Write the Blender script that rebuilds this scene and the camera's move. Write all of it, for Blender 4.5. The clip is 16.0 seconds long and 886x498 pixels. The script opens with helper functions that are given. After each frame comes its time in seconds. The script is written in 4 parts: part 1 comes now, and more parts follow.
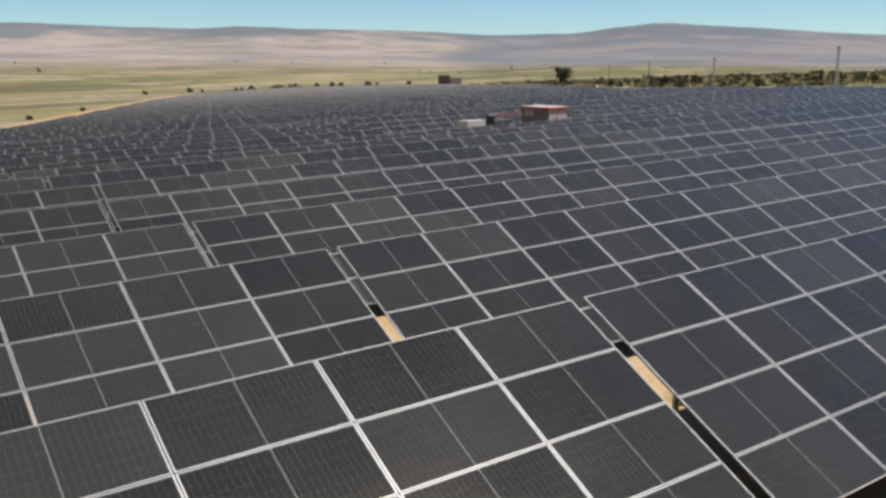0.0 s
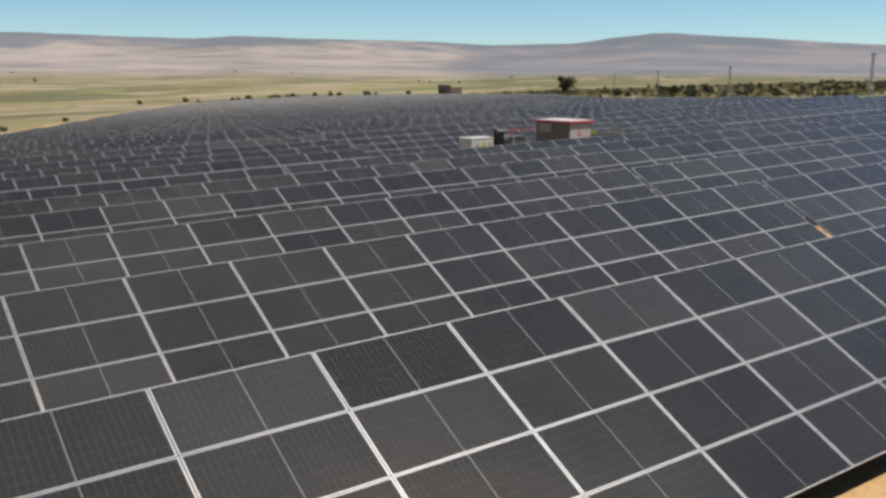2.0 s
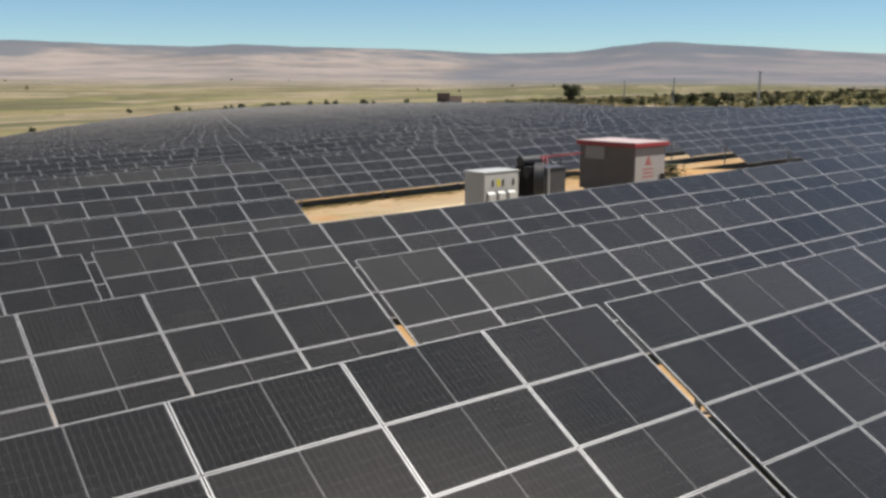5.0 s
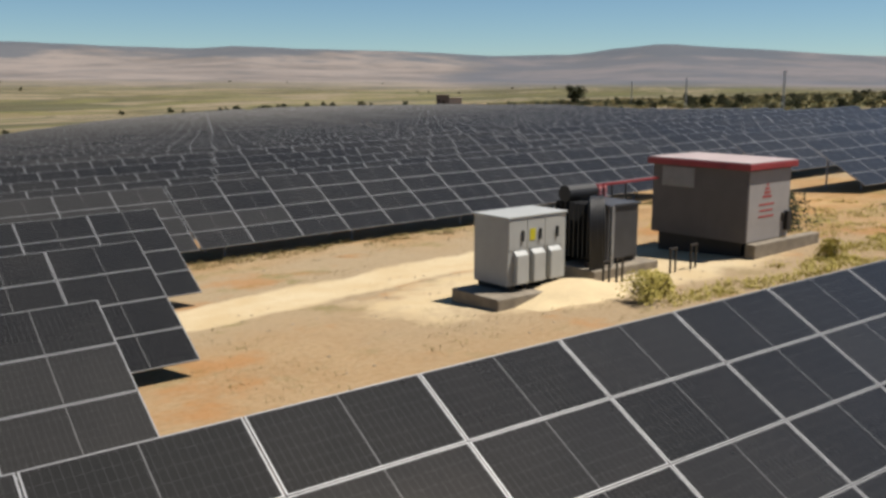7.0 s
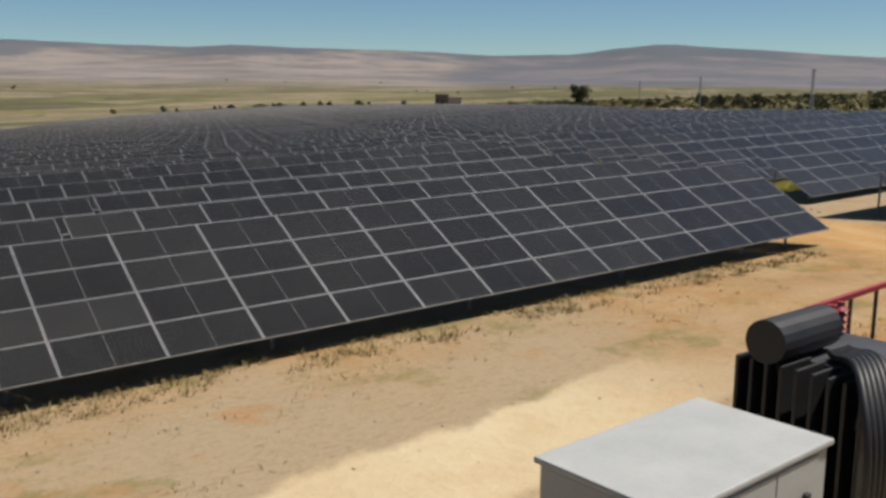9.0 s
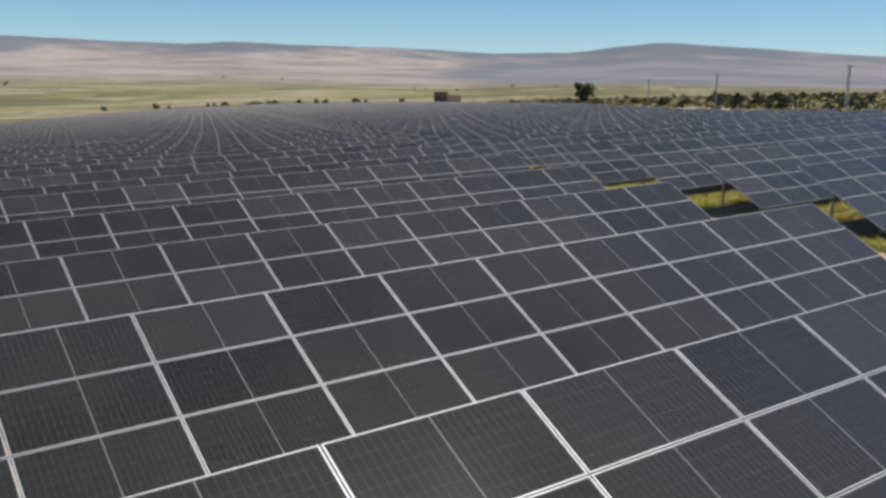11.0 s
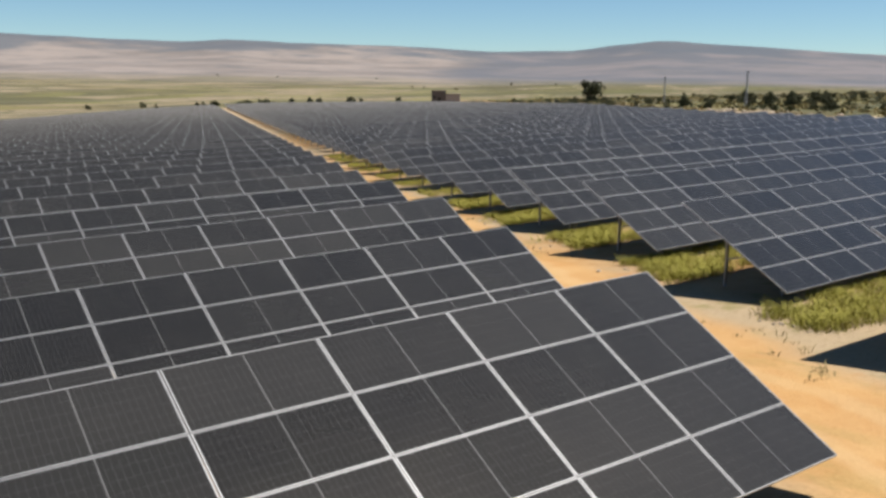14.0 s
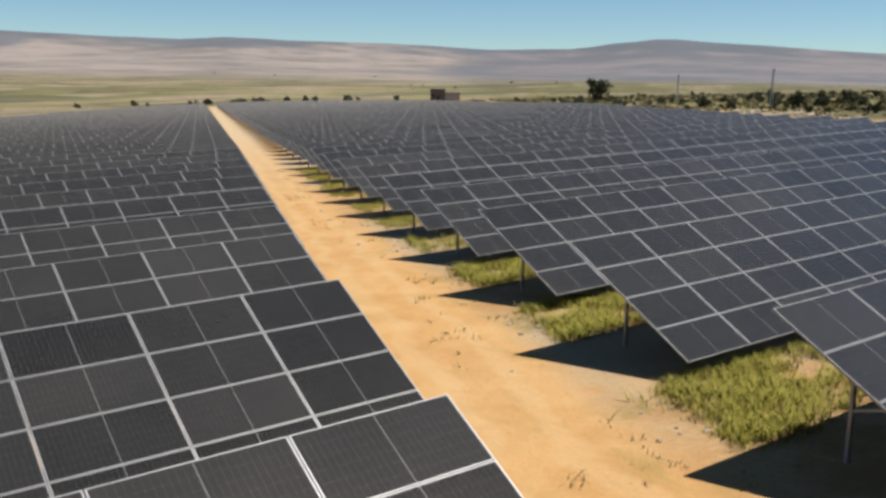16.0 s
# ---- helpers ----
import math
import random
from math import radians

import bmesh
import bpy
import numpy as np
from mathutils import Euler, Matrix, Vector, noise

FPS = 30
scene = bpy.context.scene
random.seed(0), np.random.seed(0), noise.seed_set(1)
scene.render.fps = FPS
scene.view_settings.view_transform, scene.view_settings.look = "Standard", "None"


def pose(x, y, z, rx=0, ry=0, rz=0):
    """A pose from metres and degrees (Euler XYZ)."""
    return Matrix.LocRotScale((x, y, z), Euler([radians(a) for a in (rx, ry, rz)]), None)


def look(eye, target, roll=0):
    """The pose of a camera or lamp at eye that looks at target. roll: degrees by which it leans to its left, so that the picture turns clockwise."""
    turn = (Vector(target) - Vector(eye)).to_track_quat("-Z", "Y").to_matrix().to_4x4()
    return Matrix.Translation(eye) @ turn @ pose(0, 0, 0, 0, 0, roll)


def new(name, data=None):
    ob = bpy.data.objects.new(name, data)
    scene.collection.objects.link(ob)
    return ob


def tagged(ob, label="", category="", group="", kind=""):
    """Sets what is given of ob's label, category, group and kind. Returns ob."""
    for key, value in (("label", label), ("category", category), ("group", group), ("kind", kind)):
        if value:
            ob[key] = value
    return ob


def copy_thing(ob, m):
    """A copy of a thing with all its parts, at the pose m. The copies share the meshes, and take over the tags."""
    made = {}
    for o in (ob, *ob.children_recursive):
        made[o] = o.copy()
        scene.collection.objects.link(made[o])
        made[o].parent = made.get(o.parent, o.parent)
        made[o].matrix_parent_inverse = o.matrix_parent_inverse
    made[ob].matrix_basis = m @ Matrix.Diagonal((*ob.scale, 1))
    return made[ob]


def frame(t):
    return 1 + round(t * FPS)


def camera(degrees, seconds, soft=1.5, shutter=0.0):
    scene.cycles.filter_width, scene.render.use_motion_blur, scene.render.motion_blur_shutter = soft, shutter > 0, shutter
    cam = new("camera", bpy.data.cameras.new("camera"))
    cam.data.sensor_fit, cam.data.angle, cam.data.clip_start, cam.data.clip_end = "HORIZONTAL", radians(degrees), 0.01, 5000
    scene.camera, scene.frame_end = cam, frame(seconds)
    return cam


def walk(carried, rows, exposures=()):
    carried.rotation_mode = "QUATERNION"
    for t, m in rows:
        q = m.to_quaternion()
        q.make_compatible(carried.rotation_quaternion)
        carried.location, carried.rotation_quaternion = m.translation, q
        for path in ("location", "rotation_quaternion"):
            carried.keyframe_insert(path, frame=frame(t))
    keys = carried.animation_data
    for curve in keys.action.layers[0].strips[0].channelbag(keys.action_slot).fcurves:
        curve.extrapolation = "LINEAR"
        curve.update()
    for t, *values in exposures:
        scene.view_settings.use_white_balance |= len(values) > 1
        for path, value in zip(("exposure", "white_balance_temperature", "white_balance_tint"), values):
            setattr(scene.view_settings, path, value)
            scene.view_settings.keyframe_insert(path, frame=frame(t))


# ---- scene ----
# ---------------------------------------------------------------- camera and flight
cam = camera(50.74, 16.0, soft=3.0)
# seconds, x, y, z, pitch, roll, yaw
FLIGHT = [
    (0.0, 0.41, -0.29, 0.00, -11.54, -0.00, -35.28), (0.5, 2.77, 2.97, -0.12, -11.39, -0.05, -35.28),
    (1.0, 5.17, 6.28, -0.25, -11.24, -0.06, -35.29), (1.5, 7.66, 9.72, -0.41, -11.09, -0.03, -35.29),
    (2.0, 10.22, 13.27, -0.55, -10.95, -0.03, -35.27), (2.5, 12.85, 16.96, -0.65, -10.82, -0.05, -35.25),
    (3.0, 15.53, 20.68, -0.76, -10.69, -0.03, -35.25), (3.5, 18.21, 24.34, -0.92, -10.59, -0.03, -35.25),
    (4.0, 20.89, 27.98, -1.10, -10.50, -0.08, -35.25), (4.5, 23.48, 31.66, -1.24, -10.45, -0.10, -35.28),
    (5.0, 26.11, 35.36, -1.37, -10.43, -0.10, -35.30), (6.2, 32.70, 44.49, -1.82, -10.35, -0.15, -35.28),
    (7.3, 38.72, 52.87, -2.21, -10.27, -0.19, -35.34), (8.0, 42.44, 58.05, -2.37, -10.28, -0.30, -35.31),
    (9.2, 48.78, 67.04, -2.69, -10.30, -0.40, -35.38), (10.5, 56.00, 77.13, -3.01, -10.37, -0.50, -35.41),
    (11.0, 58.89, 81.10, -3.08, -10.42, -0.57, -35.42), (11.5, 61.75, 85.05, -3.18, -10.43, -0.57, -35.42),
    (12.0, 64.63, 89.03, -3.28, -10.45, -0.53, -35.45), (12.5, 67.53, 93.07, -3.34, -10.48, -0.53, -35.49),
    (13.0, 70.45, 97.16, -3.38, -10.50, -0.57, -35.50), (13.5, 73.39, 101.33, -3.42, -10.51, -0.60, -35.52),
    (14.0, 76.32, 105.50, -3.46, -10.51, -0.62, -35.53), (14.5, 79.24, 109.59, -3.50, -10.54, -0.68, -35.51),
    (15.0, 82.15, 113.67, -3.54, -10.57, -0.70, -35.51), (15.5, 85.06, 117.80, -3.60, -10.60, -0.70, -35.54),
    (16.0, 87.97, 121.94, -3.66, -10.62, -0.70, -35.58),
]
walk(cam, [(t, pose(x, y, z, 90 + p, r, w)) for t, x, y, z, p, r, w in FLIGHT],
     exposures=[(0.0, 0.92, 6500, 10), (5.4, 0.90, 6500, 10), (6.9, 0.60, 6600, 10), (8.4, 0.36, 6700, 10), (10.0, 0.60, 6150, 12), (11.3, 0.82, 6180, 12), (12.5, 0.86, 6250, 12), (14.0, 0.85, 6450, 10), (16.0, 0.78, 6500, 10)])

# ---------------------------------------------------------------- daylight
TO_SUN = Vector((1.12, -0.62, 2.72)).normalized()
world = bpy.data.worlds.new("sky")
scene.world = world
world.use_nodes = True
wn = world.node_tree.nodes
sky = wn.new("ShaderNodeTexSky")
sky.sky_type = "NISHITA"
sky.sun_disc = False
sky.sun_elevation = math.asin(TO_SUN.z)
sky.sun_rotation = math.atan2(TO_SUN.x, TO_SUN.y)
sky.altitude = 900
sky.dust_density = 0.05
sky.air_density = 0.8
sky.ozone_density = 4.0
wn["Background"].inputs["Strength"].default_value = 0.054
tint = wn.new("ShaderNodeMix")
tint.data_type, tint.blend_type = "RGBA", "MULTIPLY"
tint.inputs[0].default_value = 1.0
tint.inputs[7].default_value = (0.90, 1.03, 1.02, 1)
world.node_tree.links.new(sky.outputs["Color"], tint.inputs[6])
world.node_tree.links.new(tint.outputs[2], wn["Background"].inputs["Color"])
sun = new("sun", bpy.data.lights.new("sun", "SUN"))
sun.data.energy, sun.data.angle, sun.data.color = 5.0, radians(0.5), (1.0, 0.94, 0.86)
sun.matrix_world = look((0, 0, 60), Vector((0, 0, 60)) - TO_SUN)

# ---------------------------------------------------------------- material helpers


def material(name):
    m = bpy.data.materials.new(name)
    m.use_nodes = True
    return m, m.node_tree.nodes, m.node_tree.links, m.node_tree.nodes["Principled BSDF"]


class Net:
    """Short hand for node graphs."""

    def __init__(self, name, rough=0.8, metal=0.0, spec=0.5):
        self.m, self.n, self.l, self.b = material(name)
        self.b.inputs["Roughness"].default_value = rough
        self.b.inputs["Metallic"].default_value = metal
        self.b.inputs["Specular IOR Level"].default_value = spec

    def put(self, socket, value):
        if hasattr(value, "links") or isinstance(value, bpy.types.NodeSocket):
            self.l.new(value, socket)
        elif isinstance(value, tuple) and len(value) == 3 and socket.type == "RGBA":
            socket.default_value = (*value, 1)
        else:
            socket.default_value = value

    def where(self, kind="Object"):
        if kind == "Position":
            return self.n.new("ShaderNodeNewGeometry").outputs["Position"]
        return self.n.new("ShaderNodeTexCoord").outputs[kind]

    def random(self):
        return self.n.new("ShaderNodeObjectInfo").outputs["Random"]

    def noise(self, at, scale, detail=4.0, rough=0.55, out="Fac"):
        t = self.n.new("ShaderNodeTexNoise")
        self.put(t.inputs["Vector"], at)
        t.inputs["Scale"].default_value = scale
        t.inputs["Detail"].default_value = detail
        t.inputs["Roughness"].default_value = rough
        return t.outputs[out]

    def math(self, op, a, b=0.0, c=0.0, clamp=False):
        t = self.n.new("ShaderNodeMath")
        t.operation = op
        t.use_clamp = clamp
        for s, v in zip(t.inputs, (a, b, c)):
            self.put(s, v)
        return t.outputs[0]

    def step(self, v, lo, hi):
        t = self.n.new("ShaderNodeMapRange")
        t.interpolation_type = "SMOOTHSTEP"
        self.put(t.inputs["Value"], v)
        t.inputs["From Min"].default_value = lo
        t.inputs["From Max"].default_value = hi
        return t.outputs["Result"]

    def mix(self, f, a, b, op="MIX"):
        t = self.n.new("ShaderNodeMix")
        t.data_type = "RGBA"
        t.blend_type = op
        self.put(t.inputs[0], f)
        self.put(t.inputs[6], a)
        self.put(t.inputs[7], b)
        return t.outputs[2]

    def split(self, v):
        t = self.n.new("ShaderNodeSeparateXYZ")
        self.put(t.inputs[0], v)
        return t.outputs

    def scaled(self, v, sx, sy, sz, turn=0.0):
        t = self.n.new("ShaderNodeMapping")
        self.put(t.inputs["Vector"], v)
        t.inputs["Scale"].default_value = (sx, sy, sz)
        t.inputs["Rotation"].default_value = (0, 0, turn)
        return t.outputs[0]

    def bump(self, h, strength, distance):
        t = self.n.new("ShaderNodeBump")
        self.put(t.inputs["Height"], h)
        t.inputs["Strength"].default_value = strength
        t.inputs["Distance"].default_value = distance
        self.l.new(t.outputs[0], self.b.inputs["Normal"])

    def done(self, colour, rough=None):
        self.put(self.b.inputs["Base Color"], colour)
        if rough is not None:
            self.put(self.b.inputs["Roughness"], rough)
        return self.m


def plain(name, colour, rough=0.6, metal=0.0, vary=0.25, scale=3.0, relief=0.0):
    """A surface of one colour with stains at two sizes and fine grain."""
    k = Net(name, rough, metal)
    at = k.where("Object")
    big, fine = k.noise(at, scale), k.noise(at, scale * 14, 3)
    v = k.math("ADD", k.math("MULTIPLY", big, 0.65), k.math("MULTIPLY", fine, 0.35))
    dark = tuple(c * (1 - vary) for c in colour)
    light = tuple(min(1, c * (1 + vary)) for c in colour)
    if relief:
        k.bump(fine, 0.5, relief)
    return k.done(k.mix(k.step(v, 0.3, 0.7), dark, light), k.math("ADD", rough - 0.08, k.math("MULTIPLY", big, 0.16)))


# ---------------------------------------------------------------- lie of the land
TILT, TABLE_TOP, RISE = radians(28.78), 2.72, 0.0274
PW, PH, STEP_X, STEP_S = 2.097, 1.042, 2.115, 1.06  # solar module and its grid
SPAN = 12 * STEP_X + 0.22
ROW_N = (-12, -2, -1, 0, 1, 2, 3, 4, 5, 6, 7, 8, 9, 10, 11, 12, 13, 14, 15, 16, 17, 60, 92)
ROW_Y = (-60.9, 9.47, 16.52, 23.59, 30.77, 37.71, 44.79, 51.81, 59.02, 65.9, 72.85, 80.05, 87.47, 94.57, 101.62, 108.75, 116.17, 123.64, 130.57, 138.04, 145.04, 450.34, 677.54)


def row_y(n):
    return float(np.interp(n, ROW_N, ROW_Y))


def slope(x, y):
    """Height of the solar field's ground: a hillside that eases towards the plain."""
    u = min(80.0, max(0.0, y - 150))
    z = -0.0518 * min(y, 150) - 0.0518 * u + 0.0000925 * u * u - 0.037 * max(0.0, y - 230)
    return -5.96 + RISE * x + z


RIDGE_AZ = (-180, -40, 0, 6, 10, 16, 20, 23, 27, 33, 39, 43, 46, 48.5, 51, 55, 61, 75, 110, 180)
RIDGE_EL = (1.2, 1.5, 1.75, 1.8, 1.85, 1.75, 1.65, 1.85, 1.68, 1.55, 1.38, 1.45, 1.85, 2.08, 1.9, 1.65, 1.2, 1.0, 1.2, 1.2)


def land(x, y):
    """Height of the ground anywhere: field, plain and hills."""
    dx, dy = x - 60, y - 90
    d = math.hypot(dx, dy)
    xc, yc = max(-150.0, min(480.0, x)), max(-90.0, min(900.0, y))
    near = slope(xc - 0.2 * max(0.0, xc - 260), yc)
    plain_z = -27.0 + 3.0 * noise.noise((x * 0.004, y * 0.004, 0.3))
    w = min(1.0, max(0.0, (d - 760) / 500))
    w = w * w * (3 - 2 * w)
    z = near * (1 - w) + plain_z * w
    if d > 900:
        az = math.degrees(math.atan2(dx, dy))
        crest = math.tan(radians(float(np.interp(az, RIDGE_AZ, RIDGE_EL)))) * 4000
        u = min(1.0, (d - 900) / 3000)
        rough = noise.fractal((x * 0.0011, y * 0.0011, 1.7), 0.9, 2.1, 5)
        rise = 0.26 * u + 0.74 * u ** 3.2
        z += (crest + 25) * rise * (1 + 0.20 * rough * (1 - 0.6 * u)) + 5 * rough * min(1.0, (d - 900) / 700)
    return z


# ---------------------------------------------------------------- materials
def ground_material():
    k = Net("soil_and_fields", 0.95, spec=0.15)
    at = k.where("Position")
    x, y, z = k.split(at)
    flat = k.scaled(at, 1, 1, 0)
    n_big, n_mid, n_fine = k.noise(flat, 0.06, 5), k.noise(flat, 0.55, 6, 0.65), k.noise(flat, 6.0, 6, 0.7)
    soil = k.mix(k.step(n_mid, 0.35, 0.65), (0.266, 0.152, 0.061), (0.320, 0.213, 0.107))
    soil = k.mix(k.step(n_big, 0.42, 0.62), soil, (0.277, 0.213, 0.133))
    soil = k.mix(k.math("MULTIPLY", k.step(n_fine, 0.5, 0.75), 0.55), soil, (0.128, 0.085, 0.045))
    weeds = k.math("MULTIPLY", k.step(k.noise(flat, 0.35, 6, 0.7), 0.53, 0.66), 0.75)
    soil = k.mix(weeds, soil, (0.144, 0.128, 0.045))
    # greyer gravel of the yard
    gx, gy = k.math("DIVIDE", k.math("SUBTRACT", x, 56), 17), k.math("DIVIDE", k.math("SUBTRACT", y, 66.5), 7.5)
    yard = k.math("ADD", k.math("ADD", k.math("MULTIPLY", gx, gx), k.math("MULTIPLY", gy, gy)), k.math("MULTIPLY", n_big, 0.8))
    gravel = k.mix(k.step(n_fine, 0.3, 0.7), (0.204, 0.141, 0.078), (0.311, 0.233, 0.144))
    soil = k.mix(k.math("MULTIPLY", k.math("SUBTRACT", 1.0, k.step(yard, 0.9, 1.7)), 0.6), soil, gravel)
    rust = k.math("MULTIPLY", k.step(k.noise(flat, 0.22, 5, 0.65), 0.54, 0.66), 0.6)
    soil = k.mix(rust, soil, (0.290, 0.135, 0.045))
    straw = k.noise(k.scaled(flat, 2.2, 9.0, 1, 0.5), 1.0, 5, 0.7)
    soil = k.mix(k.math("MULTIPLY", k.step(straw, 0.52, 0.68), 0.45), soil, (0.150, 0.110, 0.052))
    # the dirt road between the blocks, with its two wheel tracks
    wander = k.math("MULTIPLY", k.math("SUBTRACT", k.noise(flat, 0.25, 4), 0.5), 2.2)
    off = k.math("ADD", k.math("SUBTRACT", k.math("SUBTRACT", x, 46.15), k.math("MULTIPLY", y, 0.392)), wander)
    aside = k.math("ABSOLUTE", off)
    road = k.math("MULTIPLY", k.math("SUBTRACT", 1.0, k.step(aside, 1.5, 3.0)), k.step(y, 70, 84))
    sand = k.mix(k.step(n_mid, 0.3, 0.7), (0.330, 0.181, 0.067), (0.383, 0.235, 0.098))
    rut = k.math("SUBTRACT", 1.0, k.step(k.math("ABSOLUTE", k.math("SUBTRACT", aside, 0.85)), 0.12, 0.45))
    # distance haze painted into the sand, paler further along the road
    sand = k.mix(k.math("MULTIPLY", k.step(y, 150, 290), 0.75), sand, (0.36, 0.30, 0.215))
    sand = k.mix(k.math("MULTIPLY", rut, 0.45), sand, (0.405, 0.277, 0.138))
    # sparse dry growth on the crown and the edges of the road
    tuft = k.step(k.noise(k.scaled(flat, 0.9, 0.35, 1, 0.37), 1.0, 6, 0.7), 0.50, 0.66)
    sand = k.mix(k.math("MULTIPLY", tuft, k.math("ADD", 0.30, k.math("MULTIPLY", k.step(aside, 1.0, 2.2), 0.4))), sand, (0.215, 0.158, 0.050))
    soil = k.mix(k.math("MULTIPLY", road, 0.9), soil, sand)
    # the pale track and the pad round the transformer
    lane = k.math("ABSOLUTE", k.math("ADD", k.math("SUBTRACT", k.math("SUBTRACT", y, 67.9), k.math("MULTIPLY", x, 0.15)), k.math("MULTIPLY", wander, 0.35)))
    lane = k.math("MULTIPLY", k.math("SUBTRACT", 1.0, k.step(k.math("ADD", lane, k.math("MULTIPLY", k.math("SUBTRACT", n_mid, 0.5), 1.6)), 1.2, 1.6)), k.math("SUBTRACT", 1.0, k.step(x, 58, 64)))
    lane = k.math("MULTIPLY", lane, k.step(x, 30, 36))
    ex, ey = k.math("DIVIDE", k.math("SUBTRACT", x, 57.5), 7.5), k.math("DIVIDE", k.math("SUBTRACT", y, 71.3), 3.4)
    pad = k.math("ADD", k.math("ADD", k.math("MULTIPLY", ex, ex), k.math("MULTIPLY", ey, ey)), k.math("ADD", k.math("MULTIPLY", wander, 0.45), k.math("MULTIPLY", k.math("SUBTRACT", n_mid, 0.5), 2.2)))
    pale = k.math("MAXIMUM", lane, k.math("SUBTRACT", 1.0, k.step(pad, 0.55, 1.25)))
    chalk = k.mix(k.step(n_mid, 0.3, 0.7), (0.422, 0.326, 0.189), (0.474, 0.392, 0.255))
    soil = k.mix(k.math("MULTIPLY", pale, 0.92), soil, chalk)
    # farmland strips of the plain
    warp = k.n.new("ShaderNodeVectorMath")
    warp.operation = "ADD"
    k.put(warp.inputs[0], flat)
    shift = k.n.new("ShaderNodeVectorMath")
    shift.operation = "SCALE"
    k.put(shift.inputs[0], k.noise(flat, 0.004, 3, out="Color"))
    shift.inputs["Scale"].default_value = 120
    k.put(warp.inputs[1], shift.outputs[0])
    cells = k.n.new("ShaderNodeTexVoronoi")
    cells.inputs["Scale"].default_value = 1.0
    k.put(cells.inputs["Vector"], k.scaled(warp.outputs[0], 0.0042, 0.0155, 0, radians(32)))
    pick = k.split(cells.outputs["Color"])
    crop = k.mix(k.step(pick[0], 0.25, 0.32), (0.080, 0.084, 0.032), (0.150, 0.122, 0.064))
    crop = k.mix(k.step(pick[1], 0.70, 0.76), crop, (0.070, 0.060, 0.036))
    crop = k.mix(k.step(pick[2], 0.74, 0.8), crop, (0.205, 0.168, 0.110))
    plots = k.n.new("ShaderNodeTexVoronoi")
    plots.inputs["Scale"].default_value = 1.0
    strips = k.scaled(warp.outputs[0], 0.011, 0.033, 0, radians(24))
    k.put(plots.inputs["Vector"], strips)
    sort = k.split(plots.outputs["Color"])
    crop = k.mix(k.math("MULTIPLY", k.step(sort[0], 0.62, 0.70), 0.7), crop, (0.20, 0.165, 0.112))
    crop = k.mix(k.math("MULTIPLY", k.step(sort[1], 0.62, 0.68), 0.7), crop, (0.060, 0.062, 0.032))
    crop = k.mix(k.math("MULTIPLY", k.step(sort[2], 0.74, 0.8), 0.6), crop, (0.13, 0.125, 0.042))
    # scrubby field borders
    rim = k.n.new("ShaderNodeTexVoronoi")
    rim.feature = "DISTANCE_TO_EDGE"
    rim.inputs["Scale"].default_value = 1.0
    k.put(rim.inputs["Vector"], strips)
    hedge = k.math("MULTIPLY", k.math("SUBTRACT", 1.0, k.step(rim.outputs["Distance"], 0.02, 0.07)), k.step(k.noise(flat, 0.02, 5, 0.7), 0.45, 0.6))
    crop = k.mix(k.math("MULTIPLY", hedge, 0.8), crop, (0.045, 0.046, 0.022))
    crop = k.mix(k.math("MULTIPLY", k.step(k.noise(flat, 0.03, 6, 0.7), 0.4, 0.7), 0.5), crop, (0.100, 0.082, 0.044))
    crop = k.mix(k.math("MULTIPLY", k.step(k.noise(flat, 0.14, 6, 0.75), 0.5, 0.7), 0.4), crop, (0.065, 0.060, 0.028))
    scrub = k.math("MULTIPLY", k.step(k.math("SUBTRACT", x, k.math("MULTIPLY", y, 0.72)), 40, 75), k.step(k.noise(flat, 0.06, 6, 0.75), 0.44, 0.56))
    crop = k.mix(k.math("MULTIPLY", scrub, 0.75), crop, (0.060, 0.056, 0.022))
    dist = k.n.new("ShaderNodeVectorMath")
    dist.operation = "DISTANCE"
    k.put(dist.inputs[0], flat)
    dist.inputs[1].default_value = (60, 90, 0)
    d = dist.outputs["Value"]
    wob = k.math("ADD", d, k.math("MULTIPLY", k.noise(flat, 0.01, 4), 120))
    # pale bare slopes north, bluish stony hill east; distance haze is in these colours
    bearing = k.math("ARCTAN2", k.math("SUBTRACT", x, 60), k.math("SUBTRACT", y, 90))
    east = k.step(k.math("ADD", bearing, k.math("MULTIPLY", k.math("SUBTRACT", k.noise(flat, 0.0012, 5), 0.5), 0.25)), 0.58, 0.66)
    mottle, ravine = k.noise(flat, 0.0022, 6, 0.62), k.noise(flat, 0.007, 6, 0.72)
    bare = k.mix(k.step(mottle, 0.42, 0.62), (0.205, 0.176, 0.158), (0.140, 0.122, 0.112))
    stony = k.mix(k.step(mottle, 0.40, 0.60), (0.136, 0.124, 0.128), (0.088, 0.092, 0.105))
    hazy_hill = k.mix(east, bare, stony)
    hazy_hill = k.mix(k.math("MULTIPLY", k.step(ravine, 0.46, 0.64), 0.5), hazy_hill, (0.085, 0.088, 0.092))
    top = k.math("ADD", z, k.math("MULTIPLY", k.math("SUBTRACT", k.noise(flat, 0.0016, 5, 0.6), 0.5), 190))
    hazy_hill = k.mix(k.math("MULTIPLY", k.step(top, 70, 98), 0.8), hazy_hill, (0.068, 0.080, 0.096))
    far_x = k.math("SUBTRACT", x, k.math("MULTIPLY", y, 0.6))
    beyond = k.math("MAXIMUM", k.step(wob, 680, 760), k.math("MULTIPLY", k.step(far_x, 98, 112), k.step(d, 105, 120)))
